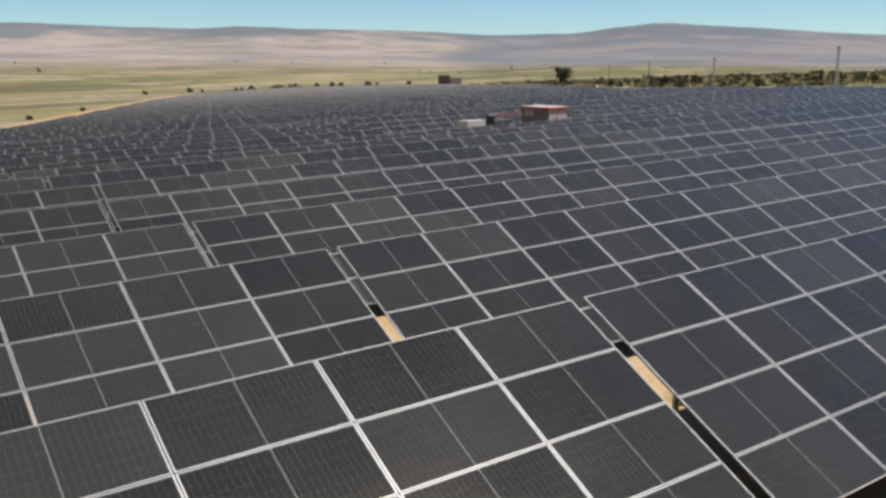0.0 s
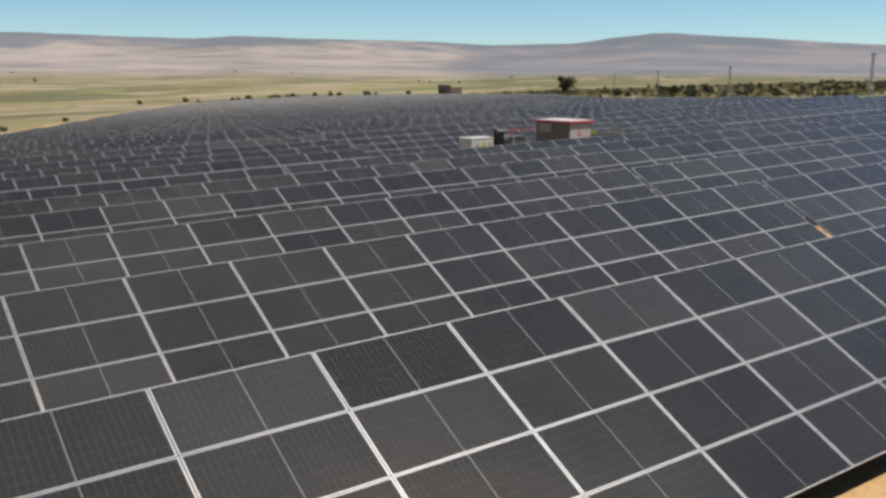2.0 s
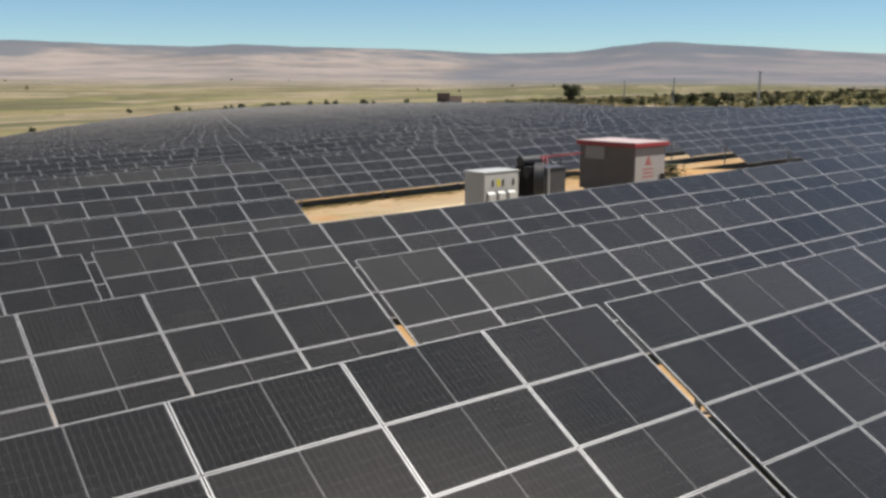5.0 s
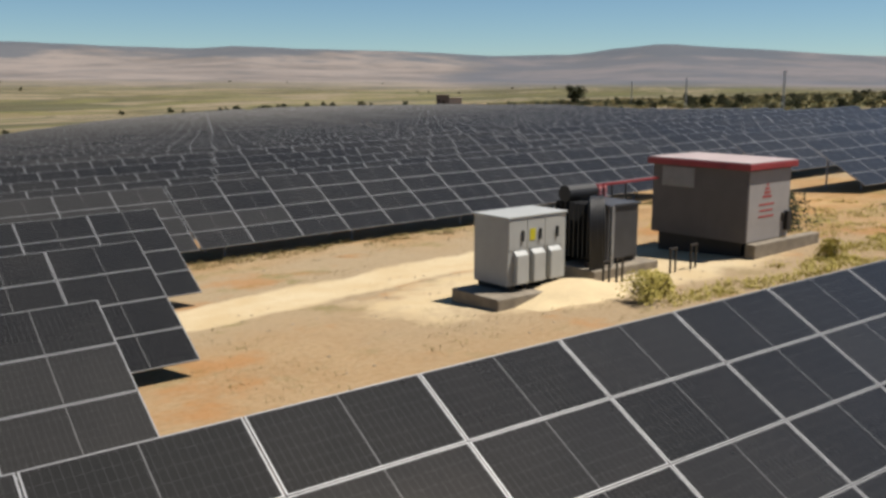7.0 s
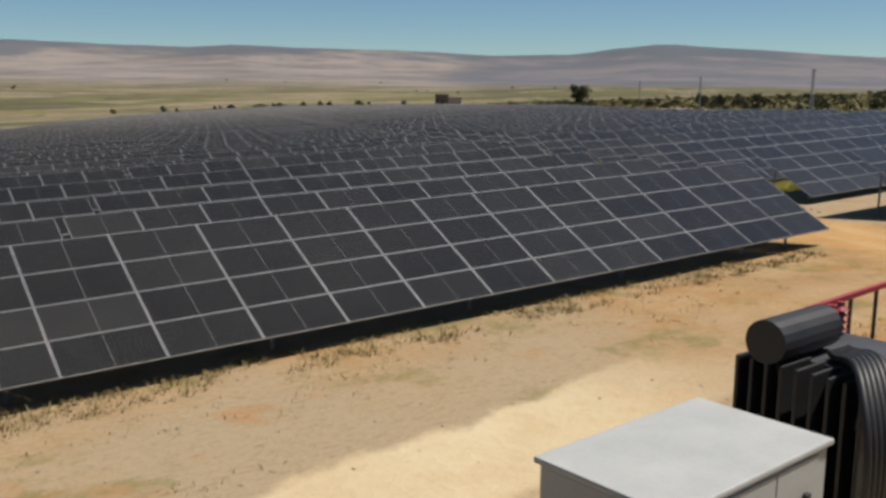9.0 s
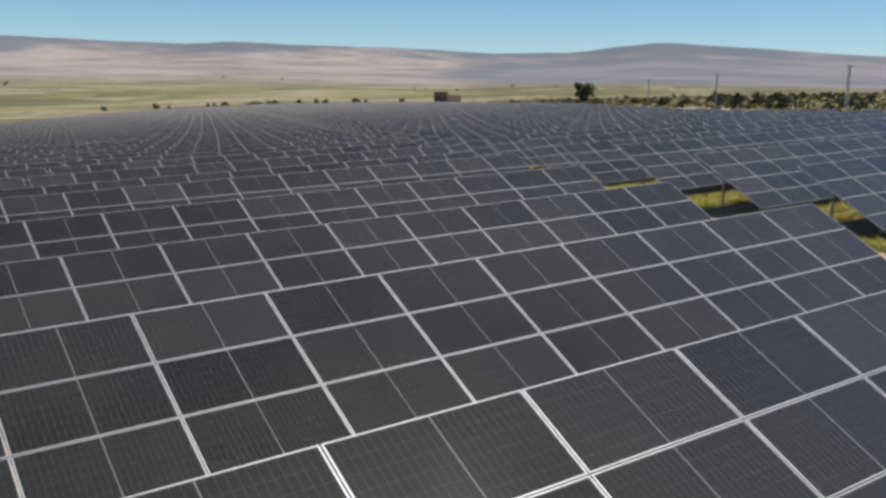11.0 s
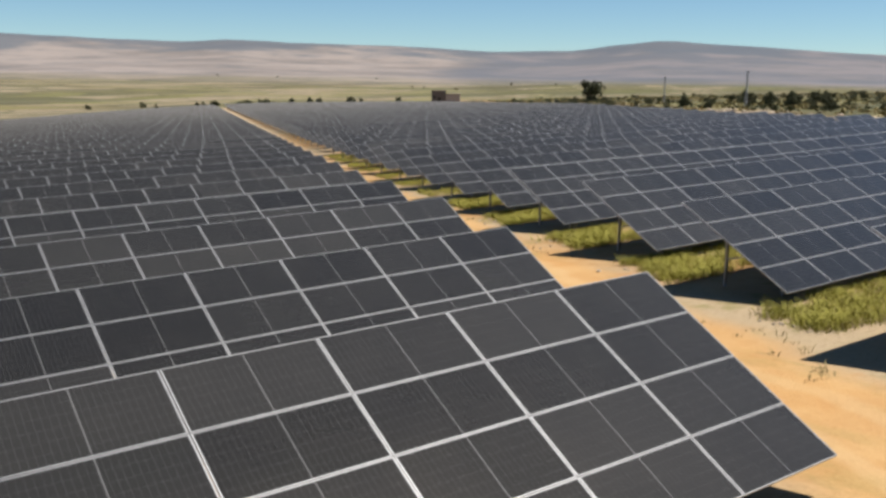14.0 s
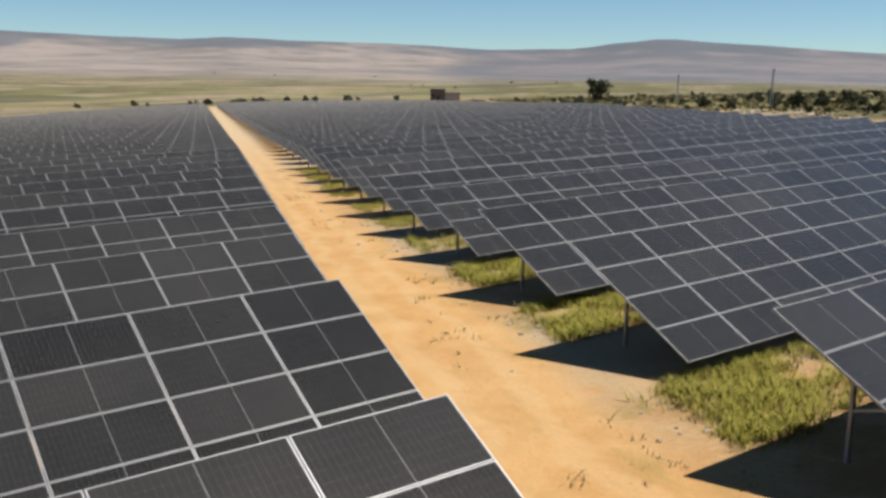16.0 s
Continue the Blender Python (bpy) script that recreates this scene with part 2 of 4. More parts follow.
    left = k.math("SUBTRACT", k.math("MULTIPLY", y, 0.435), x)
    beyond = k.math("MAXIMUM", beyond, k.math("MULTIPLY", k.step(left, 62, 70), k.step(d, 105, 120)))
    col = k.mix(beyond, soil, crop)
    # bare stony bank beside the field
    bank = k.math("MULTIPLY", k.step(far_x, 66, 80), k.math("SUBTRACT", 1.0, k.step(k.math("ADD", far_x, k.math("MULTIPLY", k.math("SUBTRACT", n_big, 0.5), 60)), 100, 122)))
    bank = k.math("MULTIPLY", k.math("MULTIPLY", bank, k.step(d, 60, 80)), k.math("SUBTRACT", 1.0, k.step(y, 330, 380)))
    clay = k.mix(k.step(n_big, 0.42, 0.58), (0.275, 0.205, 0.130), (0.215, 0.145, 0.080))
    col = k.mix(k.math("MULTIPLY", bank, 0.85), col, clay)
    col = k.mix(k.step(wob, 1500, 2300), col, hazy_hill)
    k.bump(k.math("ADD", n_mid, k.math("MULTIPLY", n_fine, 0.4)), 0.7, 0.12)
    return k.done(col)


def glass_material():
    k = Net("solar_glass", 0.12, spec=0.55)
    k.b.inputs["Specular Tint"].default_value = (1.0, 0.88, 0.74, 1)
    u, v, _ = k.split(k.where("UV"))
    rnd = k.random()

    def lines(c, pitch, half):
        f = k.math("ABSOLUTE", k.math("SUBTRACT", k.math("FRACT", k.math("DIVIDE", c, pitch)), 0.5))
        return k.math("GREATER_THAN", f, 0.5 - half / pitch)

    across, along = lines(u, 0.0855, 0.0016), lines(v, 0.1685, 0.0016)
    bus = lines(v, 0.0281, 0.0012)
    mid = k.math("LESS_THAN", k.math("ABSOLUTE", k.math("SUBTRACT", u, PW / 2)), 0.006)
    base = k.mix(rnd, (0.0045, 0.0045, 0.0045), (0.009, 0.009, 0.009))
    base = k.mix(k.math("MULTIPLY", along, 0.22), base, (0.16, 0.16, 0.16))
    base = k.mix(k.math("MULTIPLY", across, 0.22), base, (0.17, 0.17, 0.17))
    base = k.mix(k.math("MULTIPLY", bus, 0.08), base, (0.15, 0.15, 0.15))
    base = k.mix(k.math("MULTIPLY", mid, 0.5), base, (0.24, 0.24, 0.24))
    pos = k.where("Position")
    dust_and_haze = k.math("MULTIPLY", k.step(k.noise(pos, 0.5, 5, 0.7), 0.3, 0.75), 0.022)
    soil = k.math("MULTIPLY", k.step(k.noise(pos, 0.085, 3, 0.5), 0.42, 0.68), 0.03)
    far_haze = k.math("MULTIPLY", k.step(k.split(pos)[1], 110, 480), 0.34)  # distance haze painted into the far panels' colour
    dust_and_haze = k.math("ADD", k.math("ADD", k.math("ADD", dust_and_haze, 0.026), soil), far_haze)
    dust_and_haze = k.math("ADD", dust_and_haze, k.math("MULTIPLY", k.math("POWER", rnd, 3.0), 0.03))
    base = k.mix(dust_and_haze, base, (0.215, 0.20, 0.175))
    # a thin film of dust shows towards grazing light
    k.b.inputs["Sheen Weight"].default_value = 0.16
    k.b.inputs["Sheen Roughness"].default_value = 0.35
    rough = k.math("ADD", 0.08, k.math("MULTIPLY", k.noise(pos, 0.9, 4), 0.08))
    return k.done(base, rough)


M_GROUND = ground_material()
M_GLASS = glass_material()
M_ALU = plain("anodised_frame", (0.19, 0.193, 0.198), 0.42, 0.35, 0.12, 2.0)
M_ZINC = plain("galvanised_steel", (0.311, 0.318, 0.326), 0.5, 0.6, 0.2, 4.0)
M_BACK = plain("dark_backsheet", (0.037, 0.037, 0.037), 0.6, 0.0, 0.1, 3.0)


# ---------------------------------------------------------------- mesh helpers
def mesh_of(name, bm, *mats):
    me = bpy.data.meshes.new(name)
    bm.normal_update()
    bm.to_mesh(me)
    bm.free()
    for m in mats:
        me.materials.append(m)
    return me


def part(name, bm, mat, parent, label="", at=None):
    """One mesh object under a thing or a part. bm may be a bmesh or a finished mesh."""
    me = bm if isinstance(bm, bpy.types.Mesh) else mesh_of(name, bm, mat)
    ob = new(name, me)
    ob.parent = parent
    if at is not None:
        ob.matrix_basis = at
    if label:
        ob["label"] = label
    return ob


def thing(name, m, label, category, group="", kind=""):
    ob = new(name)
    ob.empty_display_size = 0.2
    ob.matrix_basis = m
    return tagged(ob, label, category, group, kind)


def box(bm, x0, x1, y0, y1, z0, z1, m=None, bevel=0.0, mat=0):
    """Adds a box to bm; bevel rounds its edges."""
    r = bmesh.ops.create_cube(bm, size=1.0)
    t = Matrix.Translation(((x0 + x1) / 2, (y0 + y1) / 2, (z0 + z1) / 2)) @ Matrix.Diagonal((x1 - x0, y1 - y0, z1 - z0, 1))
    if m is not None:
        t = m @ t
    bmesh.ops.transform(bm, matrix=t, verts=r["verts"])
    faces = list({f for v in r["verts"] for f in v.link_faces})
    for f in faces:
        f.material_index = mat
    if bevel:
        edges = list({e for v in r["verts"] for e in v.link_edges})
        bmesh.ops.bevel(bm, geom=edges, offset=bevel, segments=2, affect="EDGES", profile=0.6)
    return bm


def beam(bm, a, b, w, h=None, up=(0, 0, 1)):
    """Adds a square bar from a to b."""
    a, b = Vector(a), Vector(b)
    d = b - a
    q = d.to_track_quat("Z", "X" if abs(d.normalized().z) > 0.95 else "Y").to_matrix().to_4x4()
    return box(bm, -w / 2, w / 2, -(h or w) / 2, (h or w) / 2, 0, d.length, Matrix.Translation(a) @ q)


def tube(bm, a, b, r, seg=10, r2=None):
    a, b = Vector(a), Vector(b)
    d = b - a
    q = d.to_track_quat("Z", "Y").to_matrix().to_4x4()
    bmesh.ops.create_cone(bm, cap_ends=True, segments=seg, radius1=r, radius2=r if r2 is None else r2, depth=d.length,
                          matrix=Matrix.Translation((a + b) / 2) @ q)
    return bm


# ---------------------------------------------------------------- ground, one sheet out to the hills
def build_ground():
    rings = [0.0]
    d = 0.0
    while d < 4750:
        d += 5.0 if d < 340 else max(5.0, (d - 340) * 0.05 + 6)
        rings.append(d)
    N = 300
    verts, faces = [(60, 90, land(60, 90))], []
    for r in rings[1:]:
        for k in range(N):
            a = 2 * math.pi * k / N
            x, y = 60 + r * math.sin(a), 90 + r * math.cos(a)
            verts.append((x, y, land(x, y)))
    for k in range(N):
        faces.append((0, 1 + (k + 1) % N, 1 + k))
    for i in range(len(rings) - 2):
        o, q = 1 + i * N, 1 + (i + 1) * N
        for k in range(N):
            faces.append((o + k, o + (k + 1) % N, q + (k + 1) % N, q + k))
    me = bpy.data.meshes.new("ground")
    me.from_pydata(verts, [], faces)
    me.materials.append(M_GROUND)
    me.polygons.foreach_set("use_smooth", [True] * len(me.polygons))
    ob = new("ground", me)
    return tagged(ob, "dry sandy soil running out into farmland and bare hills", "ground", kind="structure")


build_ground()

# ---------------------------------------------------------------- solar tables
AX = Vector((math.cos(math.atan(RISE)), 0, math.sin(math.atan(RISE))))
AD = Vector((0, -math.cos(TILT), -math.sin(TILT)))
AN = AX.cross(-AD).normalized()
AD = -(AN.cross(AX)).normalized()


def panel_bm():
    """A framed module, lower right corner region from (0,0) to (PW,PH), top of the frame at z 0."""
    bm = bmesh.new()
    uv = bm.loops.layers.uv.new("UVMap")
    R, Q, T, G = 0.019, 0.0135, 0.036, 0.004

    def ring(x0, x1, y0, y1, z):
        return [bm.verts.new(c) for c in ((x0, y0, z), (x1, y0, z), (x1, y1, z), (x0, y1, z))]

    low, top = ring(0, PW, 0, PH, -T), ring(0, PW, 0, PH, 0)
    inn, gl = ring(R, PW - R, Q, PH - Q, 0), ring(R, PW - R, Q, PH - Q, -G)
    for a, b in ((low, top), (top, inn), (inn, gl)):
        for k in range(4):
            bm.faces.new((a[k], a[(k + 1) % 4], b[(k + 1) % 4], b[k]))
    g = bm.faces.new(gl)
    g.material_index = 1
    back = bm.faces.new(low[::-1])
    back.material_index = 2
    for f in bm.faces:
        for l in f.loops:
            l[uv].uv = (l.vert.co.x, l.vert.co.y)
    return bm


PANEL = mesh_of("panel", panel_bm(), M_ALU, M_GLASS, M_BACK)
# frame of the table: origin at the ground under the middle of the top edge
PLANE = Matrix((AX, -AD, AN)).transposed().to_4x4()
PLANE.translation = (0, 0, TABLE_TOP)


def slot(i, j):
    """Pose of module i (from one end) and j (from the top edge)."""
    u = (i - 6) * STEP_X + (STEP_X - PW) / 2
    v = -(j + 1) * STEP_S + (STEP_S - PH) / 2
    return PLANE @ Matrix.Translation((u, v, 0))


def frame_parts(parent, whole, cols=12):
    """Posts, rafters and rails under a table. whole: one mesh for all of them."""
    made = bmesh.new() if whole else None
    left, right = -6 * STEP_X, (cols - 6) * STEP_X
    for s in (0.2, 1.06, 2.12, 3.18, 4.04):
        bm = made if whole else bmesh.new()
        box(bm, left + 0.1, right - 0.1, -s - 0.03, -s + 0.03, -0.10, -0.038, PLANE)
        if not whole:
            part("rail", bm, M_ZINC, parent)
    bays = max(1, round(cols / 3))
    for k in range(bays + 1):
        u = left + 1.3 + k * (right - left - 2.6) / bays
        bm = made if whole else bmesh.new()
        box(bm, u - 0.04, u + 0.04, -3.95, -0.3, -0.20, -0.102, PLANE)
        if not whole:
            part("rafter", bm, M_ZINC, parent)
        for s in (0.95, 3.2):
            p = PLANE @ Vector((u, -s, -0.2))
            bm = made if whole else bmesh.new()
            gz = -0.0518 * p.y + RISE * p.x - 0.25
            box(bm, p.x - 0.045, p.x + 0.045, p.y - 0.03, p.y + 0.03, gz, p.z + 0.06)
            if not whole:
                part("post", bm, M_ZINC, parent)
        a, b = PLANE @ Vector((u, -0.95, -0.2)), PLANE @ Vector((u, -2.5, -0.2))
        bm = made if whole else bmesh.new()
        beam(bm, (a.x, a.y, a.z - 1.15), (b.x, b.y, b.z), 0.045)
        if not whole:
            part("brace", bm, M_ZINC, parent)
    if whole:
        part("mounting_frame", made, M_ZINC, parent)


LABEL = "dark framed solar panels on a tilted galvanised steel table"


def near_table(m):
    t = thing("solar_table", m, LABEL, "solar table", "rows of solar tables")
    frame_parts(t, False)
    for i in range(12):
        for j in range(4):
            part("panel", PANEL, None, t, at=slot(i, j))
    return t


def far_table(m, cols=12):
    t = thing("solar_table", m, LABEL, "solar table", "rows of solar tables")
    frame_parts(t, True, cols)
    src = bmesh.new()
    src.from_mesh(PANEL)
    me = bpy.data.meshes.new("panels")
    uvs, verts, faces, mats = [], [], [], []
    lay = src.loops.layers.uv.active
    src.verts.index_update()
    for i in range(cols):
        for j in range(4):
            o, w = len(verts), slot(i, j)
            verts += [w @ v.co for v in src.verts]
            for f in src.faces:
                faces.append([o + v.index for v in f.verts])
                mats.append(f.material_index)
                uvs += [tuple(l[lay].uv) for l in f.loops]
    src.free()
    me.from_pydata(verts, [], faces)
    layer = me.uv_layers.new(name="UVMap")
    layer.data.foreach_set("uv", [c for uv in uvs for c in uv])
    me.polygons.foreach_set("material_index", mats)
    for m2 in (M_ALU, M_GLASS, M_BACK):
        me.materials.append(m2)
    tagged(part("panelling", me, None, t), kind="stuff")
    return t


def short_table(m):
    """A single column of modules that closes a row beside the hut."""
    t = thing("solar_table", m, "single column of dark solar panels on two steel posts", "solar table", "rows of solar tables")
    for s in (0.2, 2.12, 4.04):
        part("rail", one_box(0.1, STEP_X - 0.1, -s - 0.03, -s + 0.03, -0.10, -0.038, PLANE), M_ZINC, t)
    u = STEP_X / 2
    part("rafter", one_box(u - 0.04, u + 0.04, -3.95, -0.3, -0.20, -0.102, PLANE), M_ZINC, t)
    for s in (0.95, 3.2):
        p = PLANE @ Vector((u, -s, -0.2))
        part("post", one_box(p.x - 0.045, p.x + 0.045, p.y - 0.03, p.y + 0.03, -0.0518 * p.y - 0.25, p.z + 0.06), M_ZINC, t)
    for j in range(4):
        part("panel", PANEL, None, t, at=slot(6, j))


def one_box(*a):
    bm = bmesh.new()
    box(bm, *a)
    return bm


# x of one table's end in each row (the others follow at whole spans), by row number from -4
TABLE_END = {-4: 10.01, -3: 9.91, -2: 9.63, -1: 9.36, 0: 34.50, 1: 34.25, 2: 35.90, 3: 35.53, 4: 35.38, 5: 57.53, 6: 41.08, 7: 43.9, 8: 46.7,
             9: 74.92, 10: 79.82, 11: 82.6, 12: 85.44, 13: 88.27, 14: 91.33, 15: 94.27, 16: 96.99, 17: 99.48}
ROW_LIFT = {4: -0.13, 5: -0.25, 6: -0.12, 7: -0.12, 8: -0.08, 9: 0.07, 0: -0.06, 10: -0.12, 11: -0.12, 13: 0.13, 14: -0.08}


def table_end(n):
    return TABLE_END[n] if n in TABLE_END else 99.48 + 2.74 * (n - 17) + min(0.8, 0.1 * (n - 17))


def block_start(n):
    """x at which the tables begin again beyond the dirt road."""
    return 97.95 + 2.79 * (n - 14) if n <= 14 else 97.95 + 2.65 * min(n - 14, 5) + 2.76 * max(0, n - 19)


def left_edge(y):
    return float(np.interp(y, (-60, 415, 525, 600, 660), (-69, 137, 198, 250, 300)))


def right_edge(y):
    return float(np.interp(y, (60, 97, 123, 172, 211, 270, 410, 555, 660), (122, 137, 152, 176, 201, 238, 290, 319, 332)))


def table_ends():
    """(row, x of a full table's right end, first and last column built) for the whole field."""
    out = []
    for n in range(-4, 90):
        y, lo = row_y(n), left_edge(row_y(n))
        hi = right_edge(y)
        ends, x = [], table_end(n)
        pace = SPAN - {3: 0.11, 4: 0.08, 5: 0.17}.get(n, 0.0)
        if n < 6:
            while x < hi:
                x += pace
        while x > lo:
            ends.append(x)
            x -= pace if x > table_end(n) + 1 else SPAN - (0.14 if n == 9 else 0.0)
        if n >= 6:
            x = block_start(n) + SPAN - 0.22
            while x - 12 * STEP_X < hi:
                ends.append(x)
                x += SPAN
        for x in ends:
            start = x - 12 * STEP_X
            first = max(0, math.ceil((lo - start) / STEP_X))
            last = min(12, math.floor((hi - start) / STEP_X))
            if last - first >= 2 and y < 655:
                out.append((n, x, first, last))
    return out


def join_tables(source, moves):
    """Copies of a far table, too many to count, joined into one mesh."""
    verts, faces, mats, uvs, start = [], [], [], [], 0
    me = bpy.data.meshes.new("far_solar_tables")
    for shift, cols in moves:
        for ob in source[cols].children:
            src = ob.data
            co = np.empty(len(src.vertices) * 3)
            src.vertices.foreach_get("co", co)
            verts.append(co.reshape(-1, 3) + np.array(shift))
            glass = ob.name.startswith("panelling")
            layer = src.uv_layers.active if glass else None
            for p in src.polygons:
                faces.append([start + v for v in p.vertices])
                mats.append(p.material_index if glass else 3)
                uvs.extend(tuple(layer.data[i].uv) if glass else (0.0, 0.0) for i in p.loop_indices)
            start += len(src.vertices)
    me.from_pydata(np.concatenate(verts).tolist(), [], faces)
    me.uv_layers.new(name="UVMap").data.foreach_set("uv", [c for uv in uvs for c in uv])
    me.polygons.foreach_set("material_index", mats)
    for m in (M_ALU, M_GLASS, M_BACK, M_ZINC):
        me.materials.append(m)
    tagged(new("far_solar_tables", me), "distant rows of dark solar tables down the slope", "solar tables", kind="stuff")


def build_tables():
    near, far, rest = None, {}, []
    for n, x, first, last in table_ends():
        y, c = row_y(n), x - 6 * STEP_X
        z = slope(c, y) + ROW_LIFT.get(n, 0.0)
        m = Matrix.Translation((c, y, z))
        if -2 <= n <= 18 and -18 < c - 0.70 * y < 34 and last - first == 12:
            near = copy_thing(near, m) if near else near_table(m)
            continue
        cols = last - first
        at = (c + first * STEP_X, y, z + RISE * first * STEP_X)
        if cols not in far:
            far[cols] = far_table(Matrix.Translation(at), cols)
        elif y < 272:
            copy_thing(far[cols], Matrix.Translation(at))
        else:
            rest.append((at, cols))
    join_tables(far, rest)

    x, y = TABLE_END[9] + 0.02, row_y(9)
    c = x - 6 * STEP_X
    short_table(Matrix.Translation((x, y, slope(c, y) + RISE * 6 * STEP_X + ROW_LIFT[9])))


build_tables()

# ---------------------------------------------------------------- transformer yard
M_STEEL_W = plain("pale_grey_paint", (0.320, 0.325, 0.309), 0.45, 0.0, 0.08, 1.5)
M_VENT = plain("light_vent_paint", (0.351, 0.357, 0.341), 0.45, 0.0, 0.06, 2.0)
M_CHALK = plain("pale_sand", (0.451, 0.359, 0.215), 0.95, 0.0, 0.1, 1.2, 0.02)
M_CONC = plain("concrete", (0.176, 0.149, 0.112), 0.9, 0.0, 0.25, 2.5, 0.01)
M_BLACK = plain("black_rubber", (0.0096, 0.0096, 0.0104), 0.55, 0.0, 0.3, 3.0)
M_TANK = plain("dark_grey_tank", (0.040, 0.041, 0.045), 0.5, 0.0, 0.2, 2.0)
M_FRONT = plain("light_door_paint", (0.266, 0.250, 0.240), 0.6, 0.0, 0.08, 1.5)
M_WALL = plain("grey_plaster", (0.093, 0.083, 0.079), 0.85, 0.0, 0.12, 1.2, 0.004)
M_RED = plain("red_trim", (0.223, 0.0237, 0.0266), 0.55, 0.0, 0.2, 2.0)
M_ROOF = plain("faded_roof_sheet", (0.330, 0.266, 0.256), 0.6, 0.0, 0.12, 1.0)
M_SIGN = plain("warning_yellow", (0.426, 0.383, 0.0163), 0.5, 0.0, 0.08, 5.0)
M_DARK = plain("dark_steel", (0.0266, 0.0237, 0.0215), 0.6, 0.3, 0.3, 4.0)
M_PRINT = plain("red_print", (0.293, 0.053, 0.048), 0.7, 0.0, 0.15, 5.0)
M_GREYPANEL = plain("vent_grey", (0.223, 0.213, 0.208), 0.7, 0.0, 0.1, 4.0)


def one(fn, *a, **k):
    bm = bmesh.new()
    fn(bm, *a, **k)
    return bm


def build_cabinet():
    """Pale inverter cabinet on a concrete plinth."""
    g = slope(53.8, 70.4)
    pl = thing("concrete_plinth", pose(52.05, 69.1, g - 0.2, 0, 0, 3.5), "rough concrete plinth under the pale inverter cabinet", "plinth")
    part("slab", one(box, 0, 2.95, 0.1, 2.0, 0, 0.53, bevel=0.04), M_CONC, pl)
    z0 = g + 0.33
    c = thing("inverter_cabinet", pose(52.80, 69.74, z0, 0, 0, 5), "pale grey steel inverter cabinet with three vent hoods", "cabinet")
    for x in (0.12, 0.72, 1.32, 1.92):
        part("foot", one(box, x, x + 0.14, 0.05, 1.3, 0, 0.15, bevel=0.01), M_DARK, c)
    body = part("body", one(box, 0, 2.28, 0, 1.35, 0.15, 2.0, bevel=0.03), M_STEEL_W, c)
    part("top_cover", one(box, -0.04, 2.32, -0.04, 1.39, 2.0, 2.06, bevel=0.02), M_STEEL_W, c)
    for k in range(3):
        x = 0.2 + k * 0.66
        bm = one(box, x, x + 0.46, -0.17, 0.0, 0.2, 1.12, bevel=0.035)
        for v in bm.verts:
            if v.co.z > 1.0 and v.co.y < -0.1:
                v.co.z -= 0.1
        part("vent_hood", bm, M_VENT, c)
        door = part("door", one(box, 0.03 + k * 0.7, 0.03 + k * 0.7 + 0.68, -0.014, 0.0, 1.14, 1.96, bevel=0.006), M_STEEL_W, c)
        part("handle", one(box, 0.5 + k * 0.68, 0.58 + k * 0.68, -0.06, -0.014, 1.36, 1.66, bevel=0.012), M_BLACK, door, "black door handle")
    part("warning_sign", one(box, 0.82, 1.04, -0.024, -0.016, 1.36, 1.68), M_SIGN, body, "yellow warning plate")


def build_mound():
    """Spill of pale sand against the plinth."""
    N, verts, faces = 34, [], []
    for a in range(N + 1):
        for b in range(N + 1):
            x, y = 52.3 + 6.2 * a / N, 67.6 + 4.6 * b / N
            u, v = (x - 54.75) / 1.6, (y - 69.55) / 1.05
            h = 0.46 * math.exp(-(u * u + v * v) ** 1.2) + 0.05 * noise.noise((x * 1.5, y * 1.5, 0)) - 0.05
            verts.append((x, y, slope(x, y) + h))
    for a in range(N):
        for b in range(N):
            o = a * (N + 1) + b
            faces.append((o, o + N + 1, o + N + 2, o + 1))
    me = bpy.data.meshes.new("sand_mound")
    me.from_pydata(verts, [], faces)
    me.materials.append(M_CHALK)
    me.polygons.foreach_set("use_smooth", [True] * len(me.polygons))
    tagged(new("sand_mound", me), "pale sand spilled against the cabinet's plinth", "sand", kind="structure")


